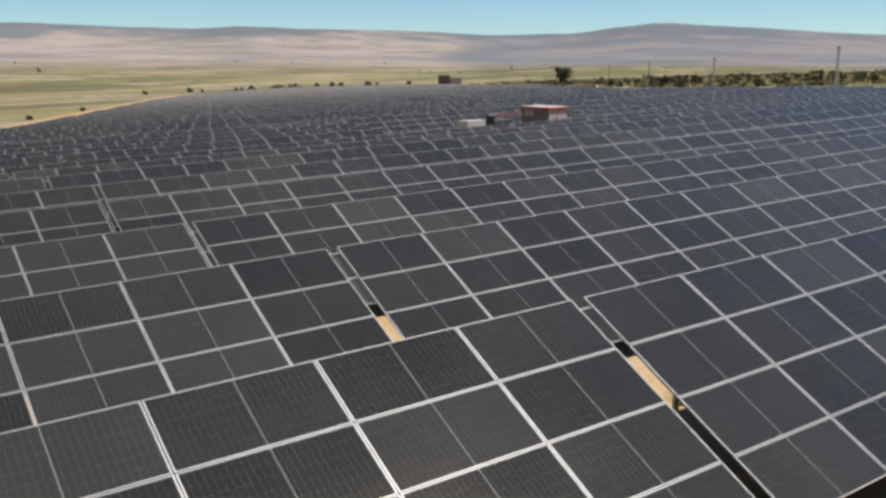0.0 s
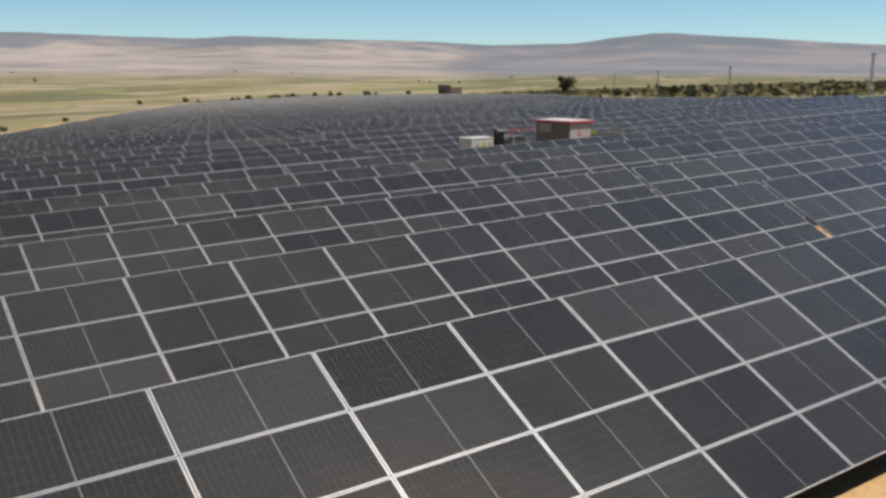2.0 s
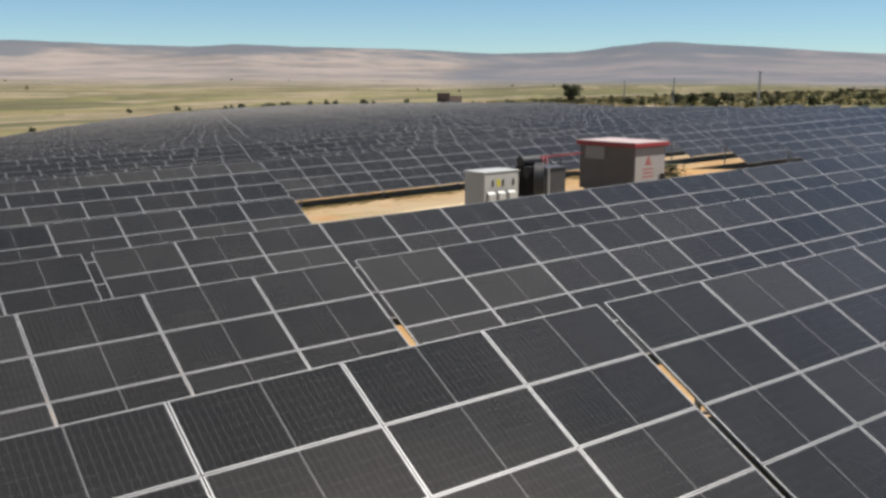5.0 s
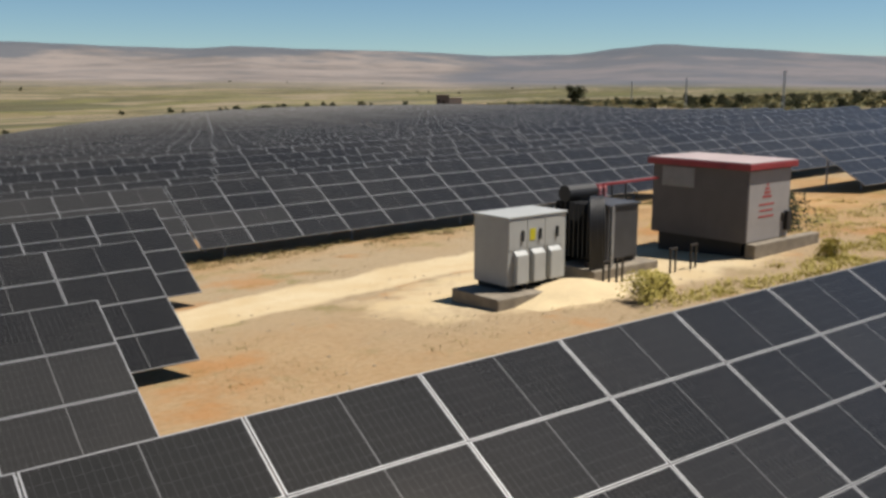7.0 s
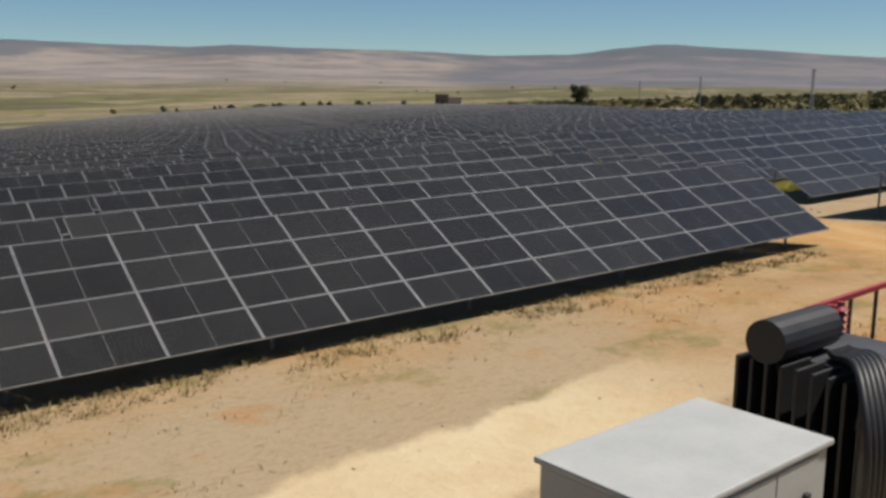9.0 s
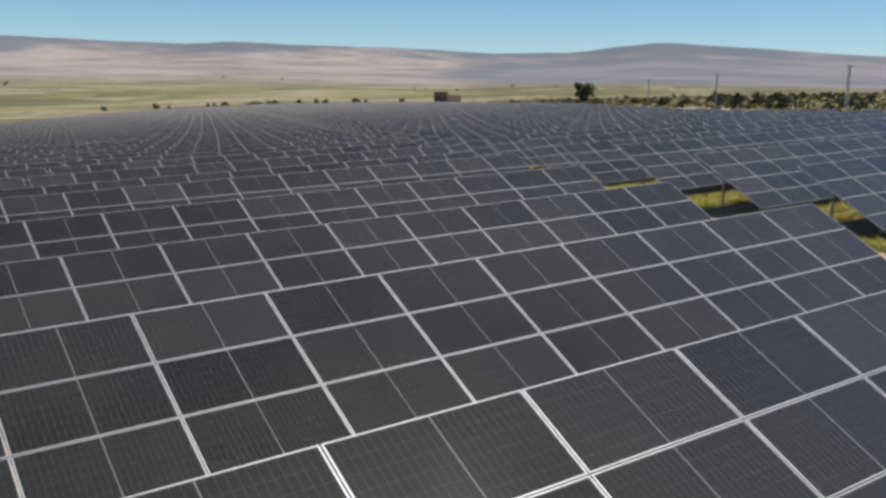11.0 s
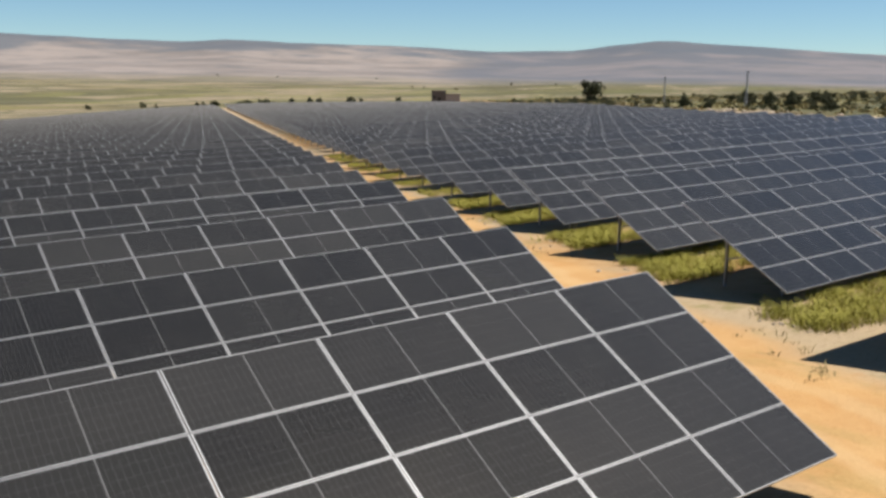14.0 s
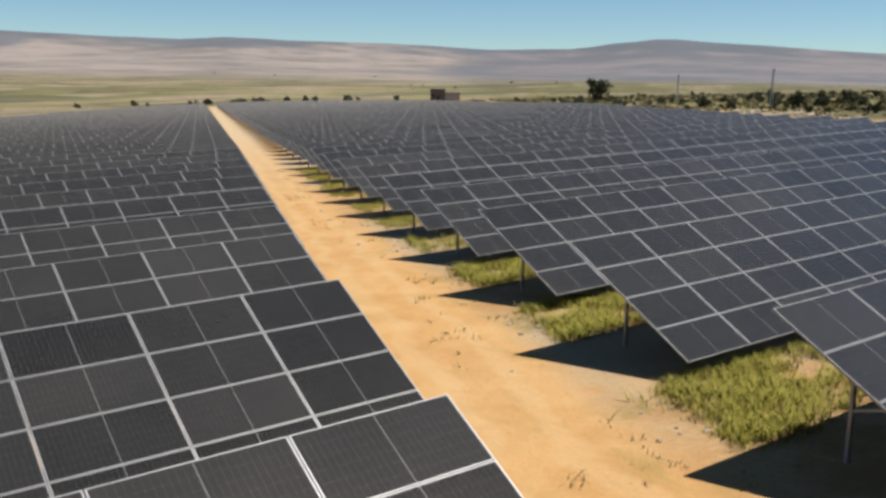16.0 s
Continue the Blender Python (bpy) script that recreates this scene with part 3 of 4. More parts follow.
def build_transformer():
    """Oil transformer: finned tank, conservator, bushings."""
    g = slope(57.6, 71.4)
    p = thing("concrete_plinth", pose(56.5, 70.2, g - 0.15, 0, 0, 3.5), "low concrete base under the oil transformer", "base")
    part("slab", one(box, 0, 3.0, 0, 2.4, 0, 0.50, bevel=0.04), M_CONC, p)
    t = thing("transformer", pose(56.7, 70.5, g + 0.35, 0, 0, 3.5), "dark grey oil transformer with black fins and red bushings", "transformer")
    for y in (0.25, 1.45):
        part("skid", one(box, 0.1, 2.3, y, y + 0.14, 0, 0.16, bevel=0.01), M_DARK, t)
    tank = part("tank", one(box, 0.75, 2.2, 0.1, 1.7, 0.16, 1.80, bevel=0.05), M_TANK, t)
    part("tank_lid", one(box, 0.70, 2.25, 0.05, 1.75, 1.80, 1.88, bevel=0.02), M_TANK, tank)
    for k in range(9):
        y = 0.12 + k * 0.19
        part("cooling_fin", one(box, 0.12, 0.74, y, y + 0.05, 0.22, 1.92, bevel=0.015), M_BLACK, t)
    part("conservator", one(tube, (0.1, 1.3, 2.16), (1.35, 1.3, 2.16), 0.26, 18), M_BLACK, t)
    part("conservator_stand", one(box, 0.3, 0.45, 1.23, 1.37, 1.75, 1.96), M_DARK, t)
    part("conservator_stand", one(box, 0.95, 1.1, 1.23, 1.37, 1.75, 1.96), M_DARK, t)
    for k in range(3):
        x = 1.62 + k * 0.26
        bush = part("bushing", one(tube, (x, 1.5, 1.86), (x, 1.5, 2.3), 0.05, 10), M_RED, t, "red bushing with ribbed sheds")
        for z in (1.93, 2.02, 2.11, 2.20):
            part("shed", one(tube, (x, 1.5, z), (x, 1.5, z + 0.045), 0.105, 12, 0.06), M_RED, bush)
    rail = part("busbar_rail", one(beam, (1.55, 1.62, 2.26), (5.2, 1.75, 2.30), 0.07), M_RED, t, "thin red rail towards the hut")
    for x in (2.7, 3.4):
        part("rail_leg", one(box, x - 0.02, x + 0.02, 1.64, 1.68, -0.4, 2.26), M_DARK, rail)
    for k in range(6):
        x = -0.12 + 0.11 * k
        cu = bpy.data.curves.new("cable", "CURVE")
        cu.dimensions, cu.bevel_depth, cu.bevel_resolution = "3D", 0.045, 2
        sp = cu.splines.new("BEZIER")
        sp.bezier_points.add(2)
        for bp, co in zip(sp.bezier_points, ((0.95 + 0.08 * k, 0.95, 1.95), (x + 0.05, 0.05, 1.97), (x - 0.04, -0.12, -0.3))):
            bp.co = co
            bp.handle_left_type = bp.handle_right_type = "AUTO"
        ob = new("cable", cu)
        ob.parent = t
        dg = bpy.context.evaluated_depsgraph_get()
        me = bpy.data.meshes.new_from_object(ob.evaluated_get(dg))
        me.materials.clear()
        me.materials.append(M_BLACK)
        bpy.data.objects.remove(ob)
        part("cable", me, None, t, "thick black cable")
    # grey steel post beside the fins
    q = thing("steel_post", pose(57.42, 70.42, slope(57.42, 70.42) + 0.33), "tall grey steel post beside the transformer", "post")
    part("shaft", one(box, -0.05, 0.05, -0.05, 0.05, 0, 1.85, bevel=0.008), M_ZINC, q)


def build_stands():
    """Short steel trestles for the cables."""
    src = None
    for x, y in ((56.25, 69.45), (56.95, 69.6), (59.1, 69.45), (60.1, 69.5)):
        m = pose(x, y, slope(x, y) - 0.1, 0, 0, 8)
        if src:
            copy_thing(src, m)
            continue
        src = thing("cable_trestle", m, "short dark steel cable trestle on sandy ground", "trestle", "cable trestles")
        for sx in (-0.14, 0.14):
            part("leg", one(box, sx - 0.025, sx + 0.025, -0.025, 0.025, 0, 0.85), M_DARK, src)
        part("crossbar", one(box, -0.2, 0.2, -0.03, 0.03, 0.82, 0.88), M_DARK, src)


def build_hut():
    """Switchgear kiosk with a red roof edge."""
    g = slope(62.35, 69.3)
    h = thing("switchgear_hut", pose(62.35, 69.3, g, 0, 0, 5.6), "grey plastered switchgear hut with a red roof edge", "hut")
    W, D, Z0, Z1 = 2.65, 3.7, 0.5, 2.88
    # the dark colour stands in for shade in the void under the floor
    part("foundation", one(box, 0.3, W + 0.1, 0.3, D - 0.1, -0.45, Z0, bevel=0.03), M_DARK, h, "recessed base coloured dark as the shaded void under the hut")
    part("front_step", one(box, 0.06, W + 1.6, -0.34, 0.02, -0.45, Z0 - 0.012, bevel=0.03), M_CONC, h, "weathered concrete step")
    part("wall", one(box, 0, W, 0, D, Z0, Z1, bevel=0.015), M_WALL, h)
    part("fascia", one(box, -0.16, W + 0.16, -0.16, D + 0.16, Z1, Z1 + 0.2, bevel=0.02), M_RED, h, "dull red roof edge")
    bm = one(box, -0.12, W + 0.12, -0.12, D + 0.12, Z1 + 0.2, Z1 + 0.25, bevel=0.015)
    for v in bm.verts:
        if v.co.z > Z1 + 0.22:
            v.co.z += 0.05 * (1 - abs(v.co.x - W / 2) / (W / 2))
    part("roof_sheet", bm, M_ROOF, h)
    vent = part("vent_grille", one(box, -0.03, 0, 2.0, 3.3, 2.15, 2.82, bevel=0.008), M_GREYPANEL, h, "pale louvred vent")
    for k in range(6):
        part("slat", one(box, -0.05, -0.028, 2.04, 3.26, 2.19 + k * 0.10, 2.25 + k * 0.10), M_GREYPANEL, vent)
    door = part("door", one(box, 0.06, W - 0.06, -0.025, 0, Z0 + 0.02, Z1 - 0.04, bevel=0.008), M_FRONT, h, "light grey steel door front")
    # painted marks: a triangle of rules and two short lines, no lettering
    for k, w in enumerate((0.12, 0.26, 0.4, 0.54)):
        part("painted_mark", one(box, 1.15 - w / 2, 1.15 + w / 2, -0.031, -0.027, 2.32 - k * 0.13, 2.40 - k * 0.13), M_PRINT, door, "red painted mark")
    for k, w in enumerate((0.95, 0.8, 0.95)):
        part("painted_mark", one(box, 1.15 - w / 2, 1.15 + w / 2, -0.031, -0.027, 1.68 - k * 0.2, 1.74 - k * 0.2), M_PRINT, door, "red painted mark")
    part("door_handle", one(box, 2.12, 2.2, -0.07, -0.025, 1.05, 1.35, bevel=0.01), M_DARK, door)
    part("meter_box", one(box, 2.3, 2.58, -0.17, -0.025, 0.75, 1.4, bevel=0.015), M_DARK, h, "dark rusty meter box")


build_cabinet()
build_mound()
build_transformer()
build_stands()
build_hut()

# ---------------------------------------------------------------- plants, stones, distance


def leaf_material(name, dark, light, rough=0.7):
    k = Net(name, rough, spec=0.2)
    isl = k.n.new("ShaderNodeNewGeometry").outputs["Random Per Island"]
    at = k.where("Position")
    c = k.mix(isl, dark, light)
    c = k.mix(k.math("MULTIPLY", k.step(k.noise(at, 0.8, 3), 0.45, 0.7), 0.5), c, tuple(0.5 * (a + b) * 0.7 for a, b in zip(dark, light)))
    return k.done(c)


M_WEED = leaf_material("fresh_weeds", (0.170, 0.159, 0.0178), (0.281, 0.255, 0.044))
M_DRY = leaf_material("dry_grass", (0.138, 0.107, 0.037), (0.245, 0.192, 0.080))
M_LEAF = leaf_material("dark_leaves", (0.0163, 0.0207, 0.0067), (0.056, 0.058, 0.0207))
M_OLIVE = leaf_material("olive_leaves", (0.032, 0.037, 0.0163), (0.080, 0.080, 0.032))
M_PALEWEED = leaf_material("yellow_weeds", (0.266, 0.222, 0.044), (0.385, 0.318, 0.081))
M_GORSE = leaf_material("yellow_scrub", (0.12, 0.10, 0.034), (0.22, 0.18, 0.075))
M_BARK = plain("bark", (0.070, 0.048, 0.032), 0.9, 0.0, 0.3, 4.0, 0.02)
M_ROCK = plain("pale_rock", (0.245, 0.197, 0.138), 0.9, 0.0, 0.3, 0.8, 0.03)


def blades(name, spots, mat, label, category, h=(0.25, 0.6), per=9, spread=0.16, width=0.018):
    """Tufts of bent blades at (x, y), all in one mesh of kind stuff."""
    rnd = random.Random(len(spots) * 7 + 3)
    verts, faces = [], []
    for x, y in spots:
        z, s = slope(x, y) - 0.03, rnd.uniform(0.7, 1.25)
        for _ in range(per):
            a, b = rnd.uniform(0, 6.283), rnd.uniform(0, 6.283)
            r, top = spread * s * rnd.random(), rnd.uniform(*h) * s
            lean = top * rnd.uniform(0.4, 1.4)
            px, py = x + r * math.cos(a), y + r * math.sin(a)
            dx, dy, w = math.cos(b), math.sin(b), width * rnd.uniform(0.6, 1.6)
            o = len(verts)
            verts += [(px - dy * w, py + dx * w, z), (px + dy * w, py - dx * w, z),
                      (px + dx * lean * 0.4 + dy * w * 0.8, py + dy * lean * 0.4 - dx * w * 0.8, z + top * 0.6),
                      (px + dx * lean * 0.4 - dy * w * 0.8, py + dy * lean * 0.4 + dx * w * 0.8, z + top * 0.6),
                      (px + dx * lean, py + dy * lean, z + top)]
            faces += [(o, o + 1, o + 2, o + 3), (o + 3, o + 2, o + 4)]
    me = bpy.data.meshes.new(name)
    me.from_pydata(verts, [], faces)
    me.materials.append(mat)
    return tagged(new(name, me), label, category, kind="stuff")


def scatter(count, x0, x1, y0, y1, seed, keep=lambda x, y: True):
    rnd = random.Random(seed)
    out = []
    for _ in range(count):
        x, y = rnd.uniform(x0, x1), rnd.uniform(y0, y1)
        if keep(x, y):
            out.append((x, y))
    return out


def weeds():
    rnd = random.Random(11)
    green, dry = [], []
    for n in range(11, 26):
        s, y0 = block_start(n), row_y(n - 1)
        s2 = block_start(n - 1)
        big = 900 if n < 19 else 260
        for _ in range(big):
            u = rnd.random() ** 1.5
            y = y0 + 0.6 + rnd.random() * 3.5
            x = s2 + 1.0 + 0.39 * (y - y0 - 1.0) + u * 9 + rnd.gauss(0, 0.25)
            if noise.noise((x * 0.35, y * 0.5, 2.0)) > -0.35:
                (green if rnd.random() < 0.7 else dry).append((x, y))
        for _ in range(22):
            x = s - rnd.uniform(0.2, 3.0) + 0.39 * 0
            y = row_y(n) - rnd.uniform(0, 7)
            if noise.noise((x * 0.4, y * 0.3, 5.0)) > 0.05:
                dry.append((x + 0.39 * (y - row_y(n)), y))
    blades("green_weeds", green, M_WEED, "rank yellow-green weeds between the tables", "weeds", (0.08, 0.34), 26, 0.36, 0.008)
    blades("dry_weeds", dry, M_DRY, "dry straw-coloured weeds along the road", "weeds", (0.06, 0.2), 9, 0.25, 0.01)
    yard = scatter(2600, 44, 72, 60.5, 84.5, 5, lambda x, y: noise.noise((x * 0.3, y * 0.3, 9.0)) > 0.05 and not (51 < x < 65 and 68.5 < y < 75)
                   and abs(y - 67.9 - 0.15 * x) > 1.6)
    blades("yard_grass", yard, M_DRY, "thin dry grass on the sandy yard", "grass", (0.03, 0.11), 9, 0.3, 0.007)
    edge = scatter(700, 44, 76, 82.5, 84.2, 6, lambda x, y: noise.noise((x * 0.5, y * 0.5, 4.0)) > -0.1)
    blades("verge_grass", edge, M_DRY, "dry grass verge in front of a row of tables", "grass", (0.06, 0.2), 12, 0.3, 0.01)
    hut = scatter(1900, 55.5, 70, 65.0, 68.7, 8, lambda x, y: noise.noise((x * 0.45, y * 0.6, 1.0)) > -0.2 and abs(y - 66.6 - 0.04 * (x - 56)) < 0.35 + 0.09 * (x - 55.5))
    hut += scatter(900, 65.5, 78, 69.0, 77.0, 9, lambda x, y: noise.noise((x * 0.4, y * 0.4, 3.0)) > -0.1)
    blades("hut_weeds", hut, M_PALEWEED, "yellowish weeds growing in front of the hut", "weeds", (0.05, 0.18), 10, 0.28, 0.010)


def bush(m, seed, size, leaves=None, label="low yellow-green bush on bare sandy ground"):
    """A low yellow-green bush of many small leaves on thin twigs."""
    b = thing("bush", m, label, "bush", "bushes of the yard")
    rnd = random.Random(seed)
    bm = bmesh.new()
    for _ in range(26):
        a, r = rnd.uniform(0, 6.28), rnd.random()
        beam(bm, (0, 0, 0), (0.55 * size * r * math.cos(a), 0.55 * size * r * math.sin(a), size * rnd.uniform(0.35, 0.75)), 0.012)
    part("twigs", bm, M_BARK, b)
    verts, faces = [], []
    for _ in range(1700):
        a, r, z = rnd.uniform(0, 6.28), rnd.random() ** 0.6, rnd.random()
        lump = 1 + 0.35 * math.sin(a * 3 + seed) + 0.2 * math.sin(a * 7)
        q = 0.62 * size * r * lump * math.sqrt(max(0.05, 1 - 0.75 * z))
        c = Vector((q * math.cos(a), q * math.sin(a), size * (0.08 + 0.72 * z)))
        d = Vector((rnd.gauss(0, 1), rnd.gauss(0, 1), rnd.gauss(0.3, 1))).normalized()
        e = d.orthogonal().normalized()
        s = 0.04 * size * rnd.uniform(0.6, 1.5)
        o = len(verts)
        verts += [c - e * s * 0.45, c + d * s, c + e * s * 0.45, c - d * s]
        faces.append((o, o + 1, o + 2, o + 3))
    me = bpy.data.meshes.new("foliage")
    me.from_pydata(verts, [], faces)
    me.materials.append(leaves or M_PALEWEED)
    part("foliage", me, None, b)


def tree(m, seed, height, wide, mat, label):
    """Tapered trunk, limbs and an uneven crown of leaf clumps."""
    t = thing("tree", m, label, "tree", "far trees")
    rnd = random.Random(seed)
    bm = bmesh.new()
    tube(bm, (0, 0, -0.3), (0.05, 0, height * 0.45), height * 0.05, 8, height * 0.03)
    tips = []
    for k in range(9):
        a = k * 0.9 + rnd.random()
        r = wide * rnd.uniform(0.12, 0.34)
        e = Vector((r * math.cos(a), r * math.sin(a), height * rnd.uniform(0.2, 0.82)))
        tube(bm, (0.03, 0, height * rnd.uniform(0.1, 0.3)), e, height * 0.02, 6, height * 0.007)
        tips.append(e)
    part("trunk", bm, M_BARK, t)
    verts, faces = [], []
    for k in range(70):
        c0 = Vector(rnd.choice(tips)) + Vector((rnd.gauss(0, wide * 0.10), rnd.gauss(0, wide * 0.10), rnd.gauss(0, height * 0.09)))
        c0.z = max(c0.z, height * 0.14)
        R = wide * rnd.uniform(0.09, 0.17)
        for _ in range(30):
            d = Vector((rnd.gauss(0, 1), rnd.gauss(0, 1), rnd.gauss(0, 0.8))).normalized()
            c = c0 + d * R * rnd.uniform(0.3, 1.0)
            e, s = d.orthogonal().normalized(), R * rnd.uniform(0.18, 0.36)
            f = d.cross(e)
            o = len(verts)
            verts += [c - e * s, c - f * s * 0.6, c + e * s, c + f * s * 0.6]
            faces.append((o, o + 1, o + 2, o + 3))
    me = bpy.data.meshes.new("crown")
    me.from_pydata(verts, [], faces)
    me.materials.append(mat)
    part("crown", me, None, t)
    return t


def at_far(az, d, x0=38.7, y0=52.9):
    x, y = x0 + d * math.sin(radians(az)), y0 + d * math.cos(radians(az))
    return x, y


def trees():
    rnd = random.Random(21)
    x, y = 387.5, 422.6
    tree(pose(x, y, land(x, y) - 0.2), 3, 10.0, 14.0, M_LEAF, "broad dark green tree beyond the solar field")
    kinds = [tree(pose(*at_far(50 + k, 330), land(*at_far(50 + k, 330)) - 0.1), 30 + k, 4.2, 4.8, M_LEAF if k % 2 else M_OLIVE,
                  "small dark green orchard tree on dry ground") for k in range(4)]
    for _ in range(260):
        az, d = rnd.uniform(36.5, 67), 240 + 420 * rnd.random() ** 1.1
        x, y = at_far(az, d)
        if x < right_edge(y) + (14 if y > 260 else 36) and y < 680:
            continue
        s = rnd.uniform(0.28, 0.66)
        copy_thing(rnd.choice(kinds), pose(x, y, land(x, y) - 0.1, 0, 0, rnd.uniform(0, 360))).scale = (s, s, s * rnd.uniform(0.8, 1.1))
    for _ in range(12):
        az, d = rnd.uniform(4, 44), 1000 + 1100 * rnd.random()
        x, y = at_far(az, d)
        s = rnd.uniform(0.5, 0.9)
        copy_thing(rnd.choice(kinds), pose(x, y, land(x, y) - 0.1, 0, 0, rnd.uniform(0, 360))).scale = (s * 1.5, s * 1.5, s)
    # the tree row along the far boundary, in loose clumps
    for az, count in ((16.9, 1), (19.8, 2), (20.3, 1), (22.3, 4), (23.4, 3), (24.5, 1), (25.0, 3), (25.9, 5), (27.0, 2), (28.6, 2), (30.2, 1), (31.0, 2), (33.4, 2)):
        for _ in range(count):
            x, y = at_far(az + rnd.gauss(0, 0.28), rnd.uniform(880, 930), 23.5, 31.7)
            s = rnd.uniform(0.7, 1.4)
            copy_thing(rnd.choice(kinds), pose(x, y, land(x, y) - 0.2, 0, 0, rnd.uniform(0, 360))).scale = (s * 1.1, s * 1.1, s)
    # single bushes on the bank along the field
    for x, y, s in ((285, 281, 0.8), (96, 372, 0.5), (62, 300, 0.45)):
        copy_thing(kinds[1], pose(x, y, land(x, y) - 0.1)).scale = (s * 1.2, s * 1.2, s)


def scrub():
    """Low olive and brown scrub between the orchard trees."""
    rnd = random.Random(77)
    for mat, label, seed in ((M_OLIVE, "low olive scrub beyond the solar field", 1), (M_DRY, "dry brown scrub beyond the solar field", 2),
                             (M_GORSE, "yellowish scrub on the stony bank", 3)):
        verts, faces = [], []
        for _ in range(760):
            az, d = rnd.uniform(36, 68), 215 + 430 * rnd.random()
            x, y = at_far(az, d)
            if x < right_edge(y) + (14 if y > 260 else 36) and y < 680:
                continue
            z, w = land(x, y), rnd.uniform(0.8, 2.4)
            for _ in range(26):
                a, r = rnd.uniform(0, 6.283), w * math.sqrt(rnd.random())
                c = Vector((x + r * math.cos(a), y + r * math.sin(a), z + rnd.random() * w * 0.55 * (1.15 - r / w)))
                q = Vector((rnd.gauss(0, 1), rnd.gauss(0, 1), rnd.gauss(0, 1))).normalized()
                e, s = q.orthogonal().normalized(), w * rnd.uniform(0.12, 0.25)
                f, o = q.cross(e), len(verts)
                verts += [c - e * s, c - f * s * 0.7, c + e * s, c + f * s * 0.7]
                faces.append((o, o + 1, o + 2, o + 3))
        me = bpy.data.meshes.new("scrub")
        me.from_pydata(verts, [], faces)
        me.materials.append(mat)
        tagged(new("scrub", me), label, "scrub", kind="stuff")


def power_poles():
    """A line of steel power poles beyond the field."""
    src = None
    for k in range(4):
        x, y = 184.7 + 52 * k, 115.8 + 74 * k
        m = pose(x, y, land(x, y) - 0.2, 0, 0, 55)
        if src:
            copy_thing(src, m)
            continue
        src = thing("power_pole", m, "grey steel lattice power pole on dry ground", "power pole", "power line")
        for sx, sy in ((-1, -1), (1, -1), (1, 1), (-1, 1)):
            part("leg", one(beam, (0.32 * sx, 0.32 * sy, 0), (0.14 * sx, 0.14 * sy, 9.6), 0.07), M_ZINC, src)
        for side in range(4):
            bm = bmesh.new()
            q = Matrix.Rotation(side * math.pi / 2, 4, "Z")
            for j in range(11):
                z0, z1 = 0.85 * j, 0.85 * (j + 1)
                w0, w1 = 0.32 - 0.01875 * z0, 0.32 - 0.01875 * z1
                e = 1 if j % 2 else -1
                beam(bm, q @ Vector((-w0 * e, -w0, z0)), q @ Vector((w1 * e, -w1, z1)), 0.04)
            part("lattice", bm, M_ZINC, src)
        arm = part("crossarm", one(box, -1.3, 1.3, -0.06, 0.06, 9.1, 9.22, bevel=0.01), M_ZINC, src)
        for x0 in (-1.2, 0.0, 1.2):
            part("insulator", one(tube, (x0, 0, 9.22), (x0, 0, 9.5), 0.06, 8, 0.04), M_DARK, arm)


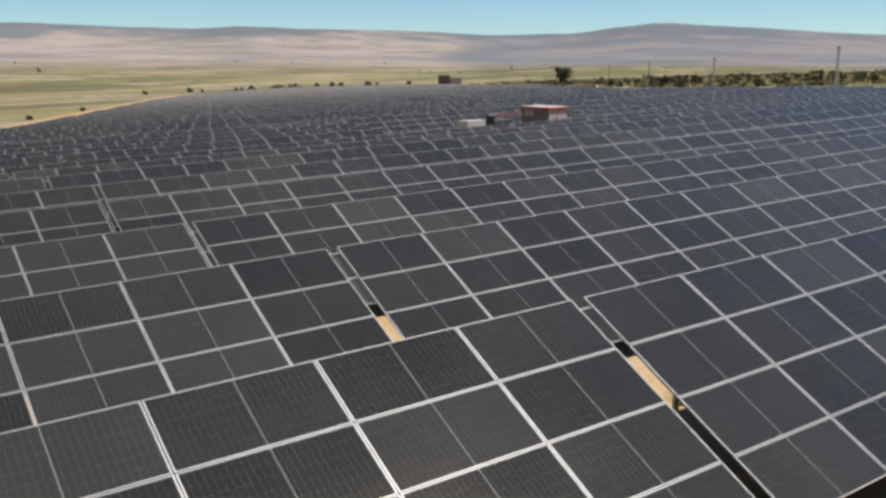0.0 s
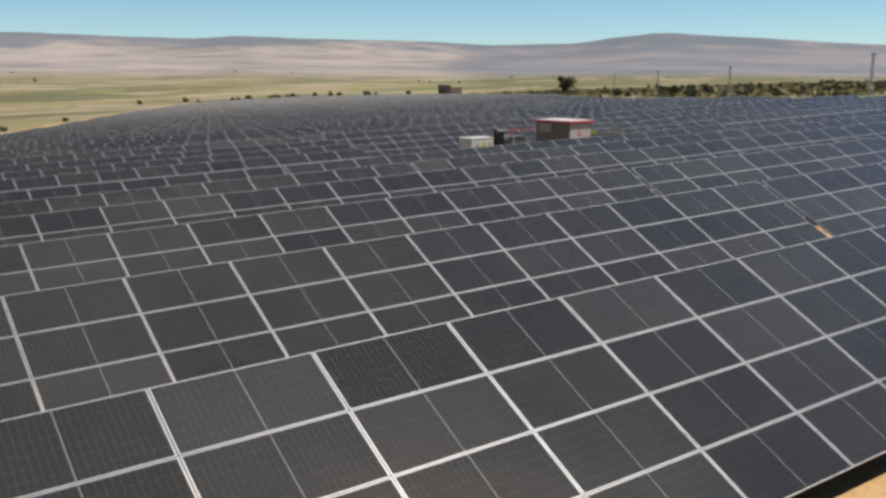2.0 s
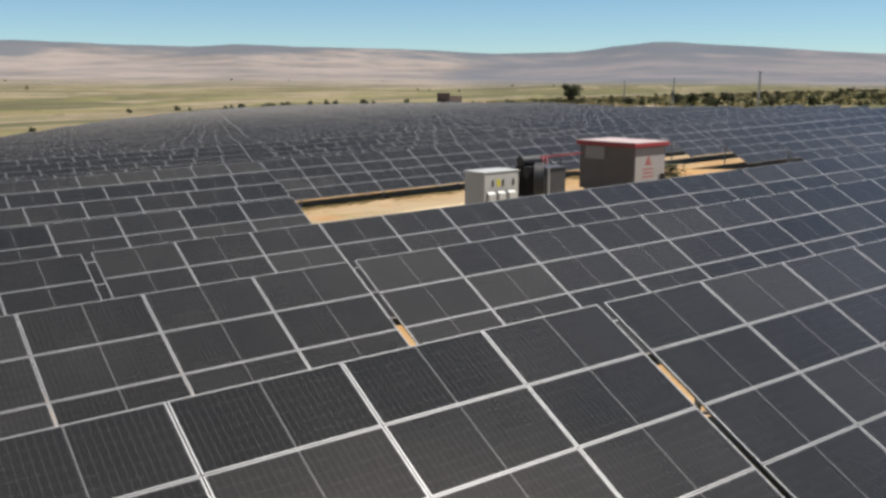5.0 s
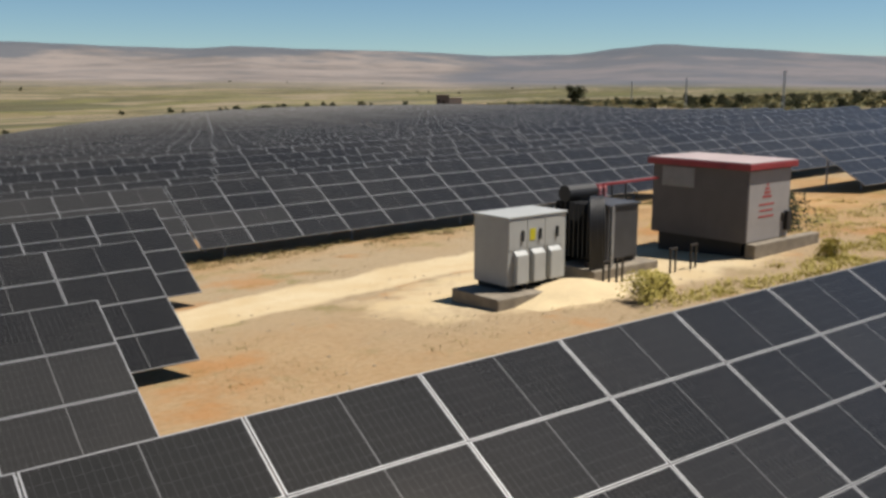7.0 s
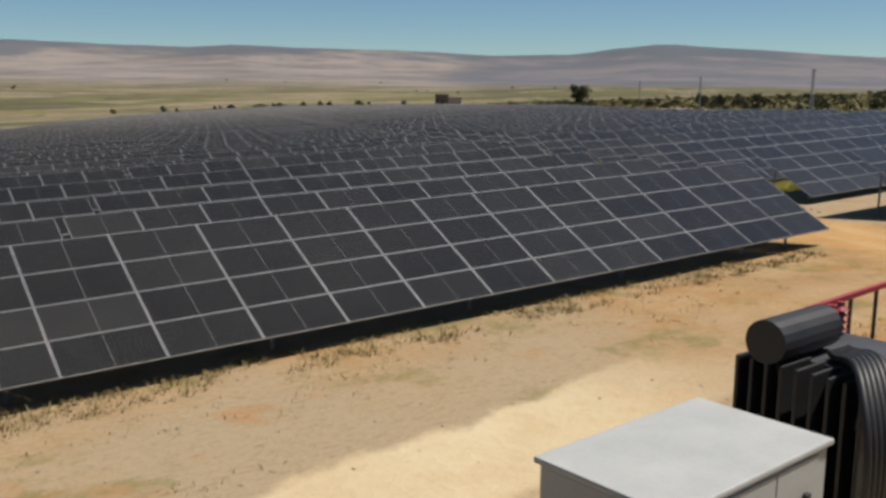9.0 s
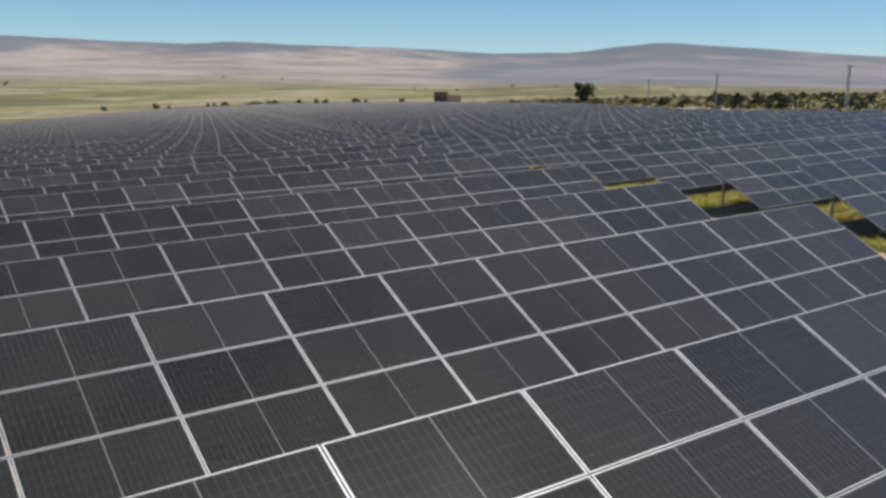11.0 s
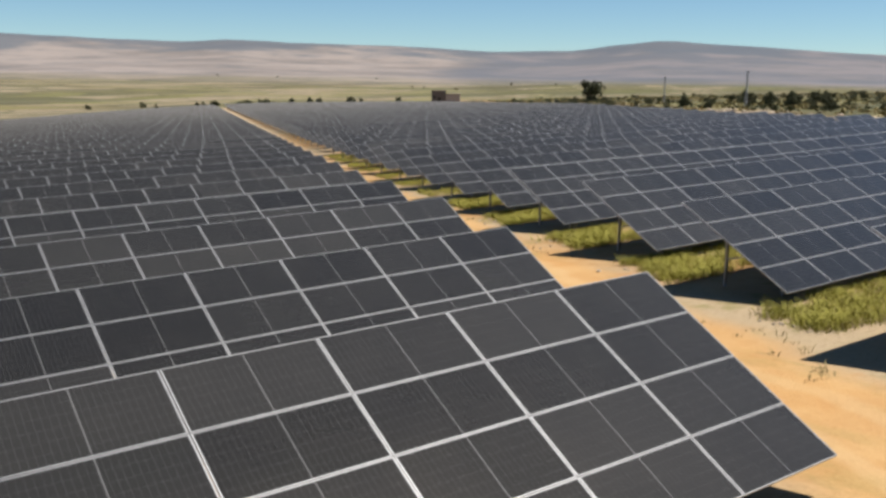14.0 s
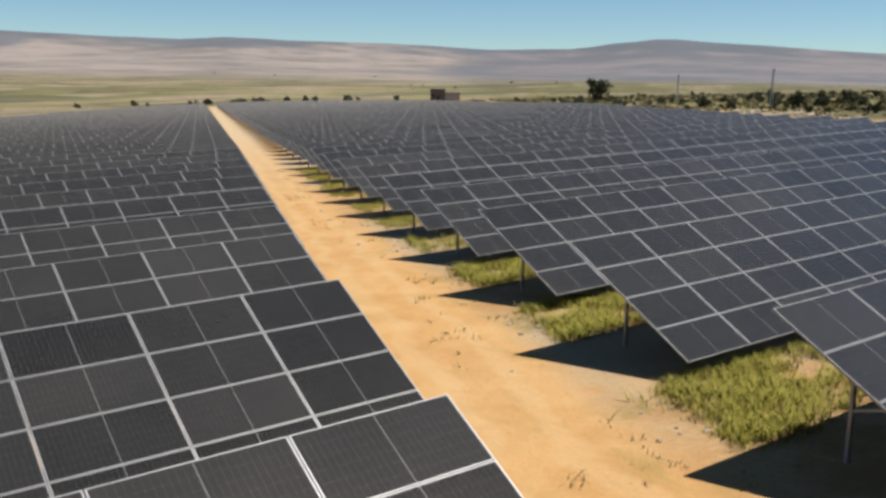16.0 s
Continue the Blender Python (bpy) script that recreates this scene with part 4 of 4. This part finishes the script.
def far_building():
    x, y = 425, 594
    h = thing("substation_building", pose(x, y, land(x, y), 0, 0, -35), "low grey flat-roofed buildings at the field's far edge", "building")
    wall = part("wall", one(box, -7, 2, -4, 4, -0.6, 7.0, bevel=0.04), M_WALL, h)
    part("roof", one(box, -7.4, 2.4, -4.4, 4.4, 7.0, 7.5, bevel=0.04), M_CONC, h)
    annex = part("annex", one(box, 2.004, 11, -3, 3, -0.6, 5.0, bevel=0.04), M_FRONT, h, "pale lower annex")
    part("roof", one(box, 2.45, 11.4, -3.4, 3.4, 5.0, 5.4, bevel=0.04), M_CONC, annex)
    part("door", one(box, -3.2, -1.0, -4.1, -4.0, 0, 3.2), M_DARK, wall)
    part("window", one(box, -6.0, -4.2, -4.08, -4.0, 2.2, 4.0), M_BLACK, wall)


def stones():
    rnd = random.Random(4)
    verts, faces = [], []

    def stone(x, y, r):
        z, o = land(x, y), len(verts)
        bm = bmesh.new()
        bmesh.ops.create_icosphere(bm, subdivisions=1, radius=1)
        q = Euler((rnd.random() * 6, rnd.random() * 6, rnd.random() * 6)).to_matrix()
        for v in bm.verts:
            c = q @ (v.co * rnd.uniform(0.7, 1.15))
            verts.append((x + c.x * r, y + c.y * r * 0.8, z + 0.1 * r + c.z * r * 0.6))
        bm.verts.index_update()
        faces.extend([o + v.index for v in f.verts] for f in bm.faces)
        bm.free()

    for _ in range(420):
        y = rnd.uniform(95, 250)
        x = right_edge(y) + 15 + rnd.random() ** 1.5 * 22
        stone(x, y, rnd.uniform(0.3, 1.2))
    for x, y in scatter(420, 46, 72, 61, 84, 17):
        stone(x, y, rnd.uniform(0.015, 0.05))
    for n in range(9, 22):
        for _ in range(3):
            y = row_y(n) - rnd.uniform(0, 7)
            x = block_start(n) + 0.39 * (y - row_y(n)) - rnd.uniform(0.0, 2.2)
            stone(x, y, rnd.uniform(0.04, 0.13))
    for n in range(10, 20):
        for _ in range(9):
            y = row_y(n - 1) + rnd.uniform(1.5, 3.4)
            x = block_start(n - 1) + 1.0 + 0.39 * (y - row_y(n - 1) - 1.0) - abs(rnd.gauss(0, 0.6))
            stone(x, y, rnd.uniform(0.04, 0.12))
    me = bpy.data.meshes.new("stones")
    me.from_pydata(verts, [], faces)
    me.materials.append(M_ROCK)
    tagged(new("stones", me), "pale broken stones strewn on dry ground", "stones", kind="stuff")


weeds()
for k, (x, y, s) in enumerate(((55.5, 67.2, 1.1), (56.5, 67.6, 0.75), (64.2, 67.4, 0.8))):
    bush(pose(x, y, slope(x, y) - 0.03, 0, 0, 50 * k), 40 + k, s)
bush(pose(68.4, 72.2, slope(68.4, 72.2) - 0.03), 47, 1.9, M_LEAF, "dark green bush growing behind the hut")
trees()
scrub()
power_poles()
far_building()
stones()
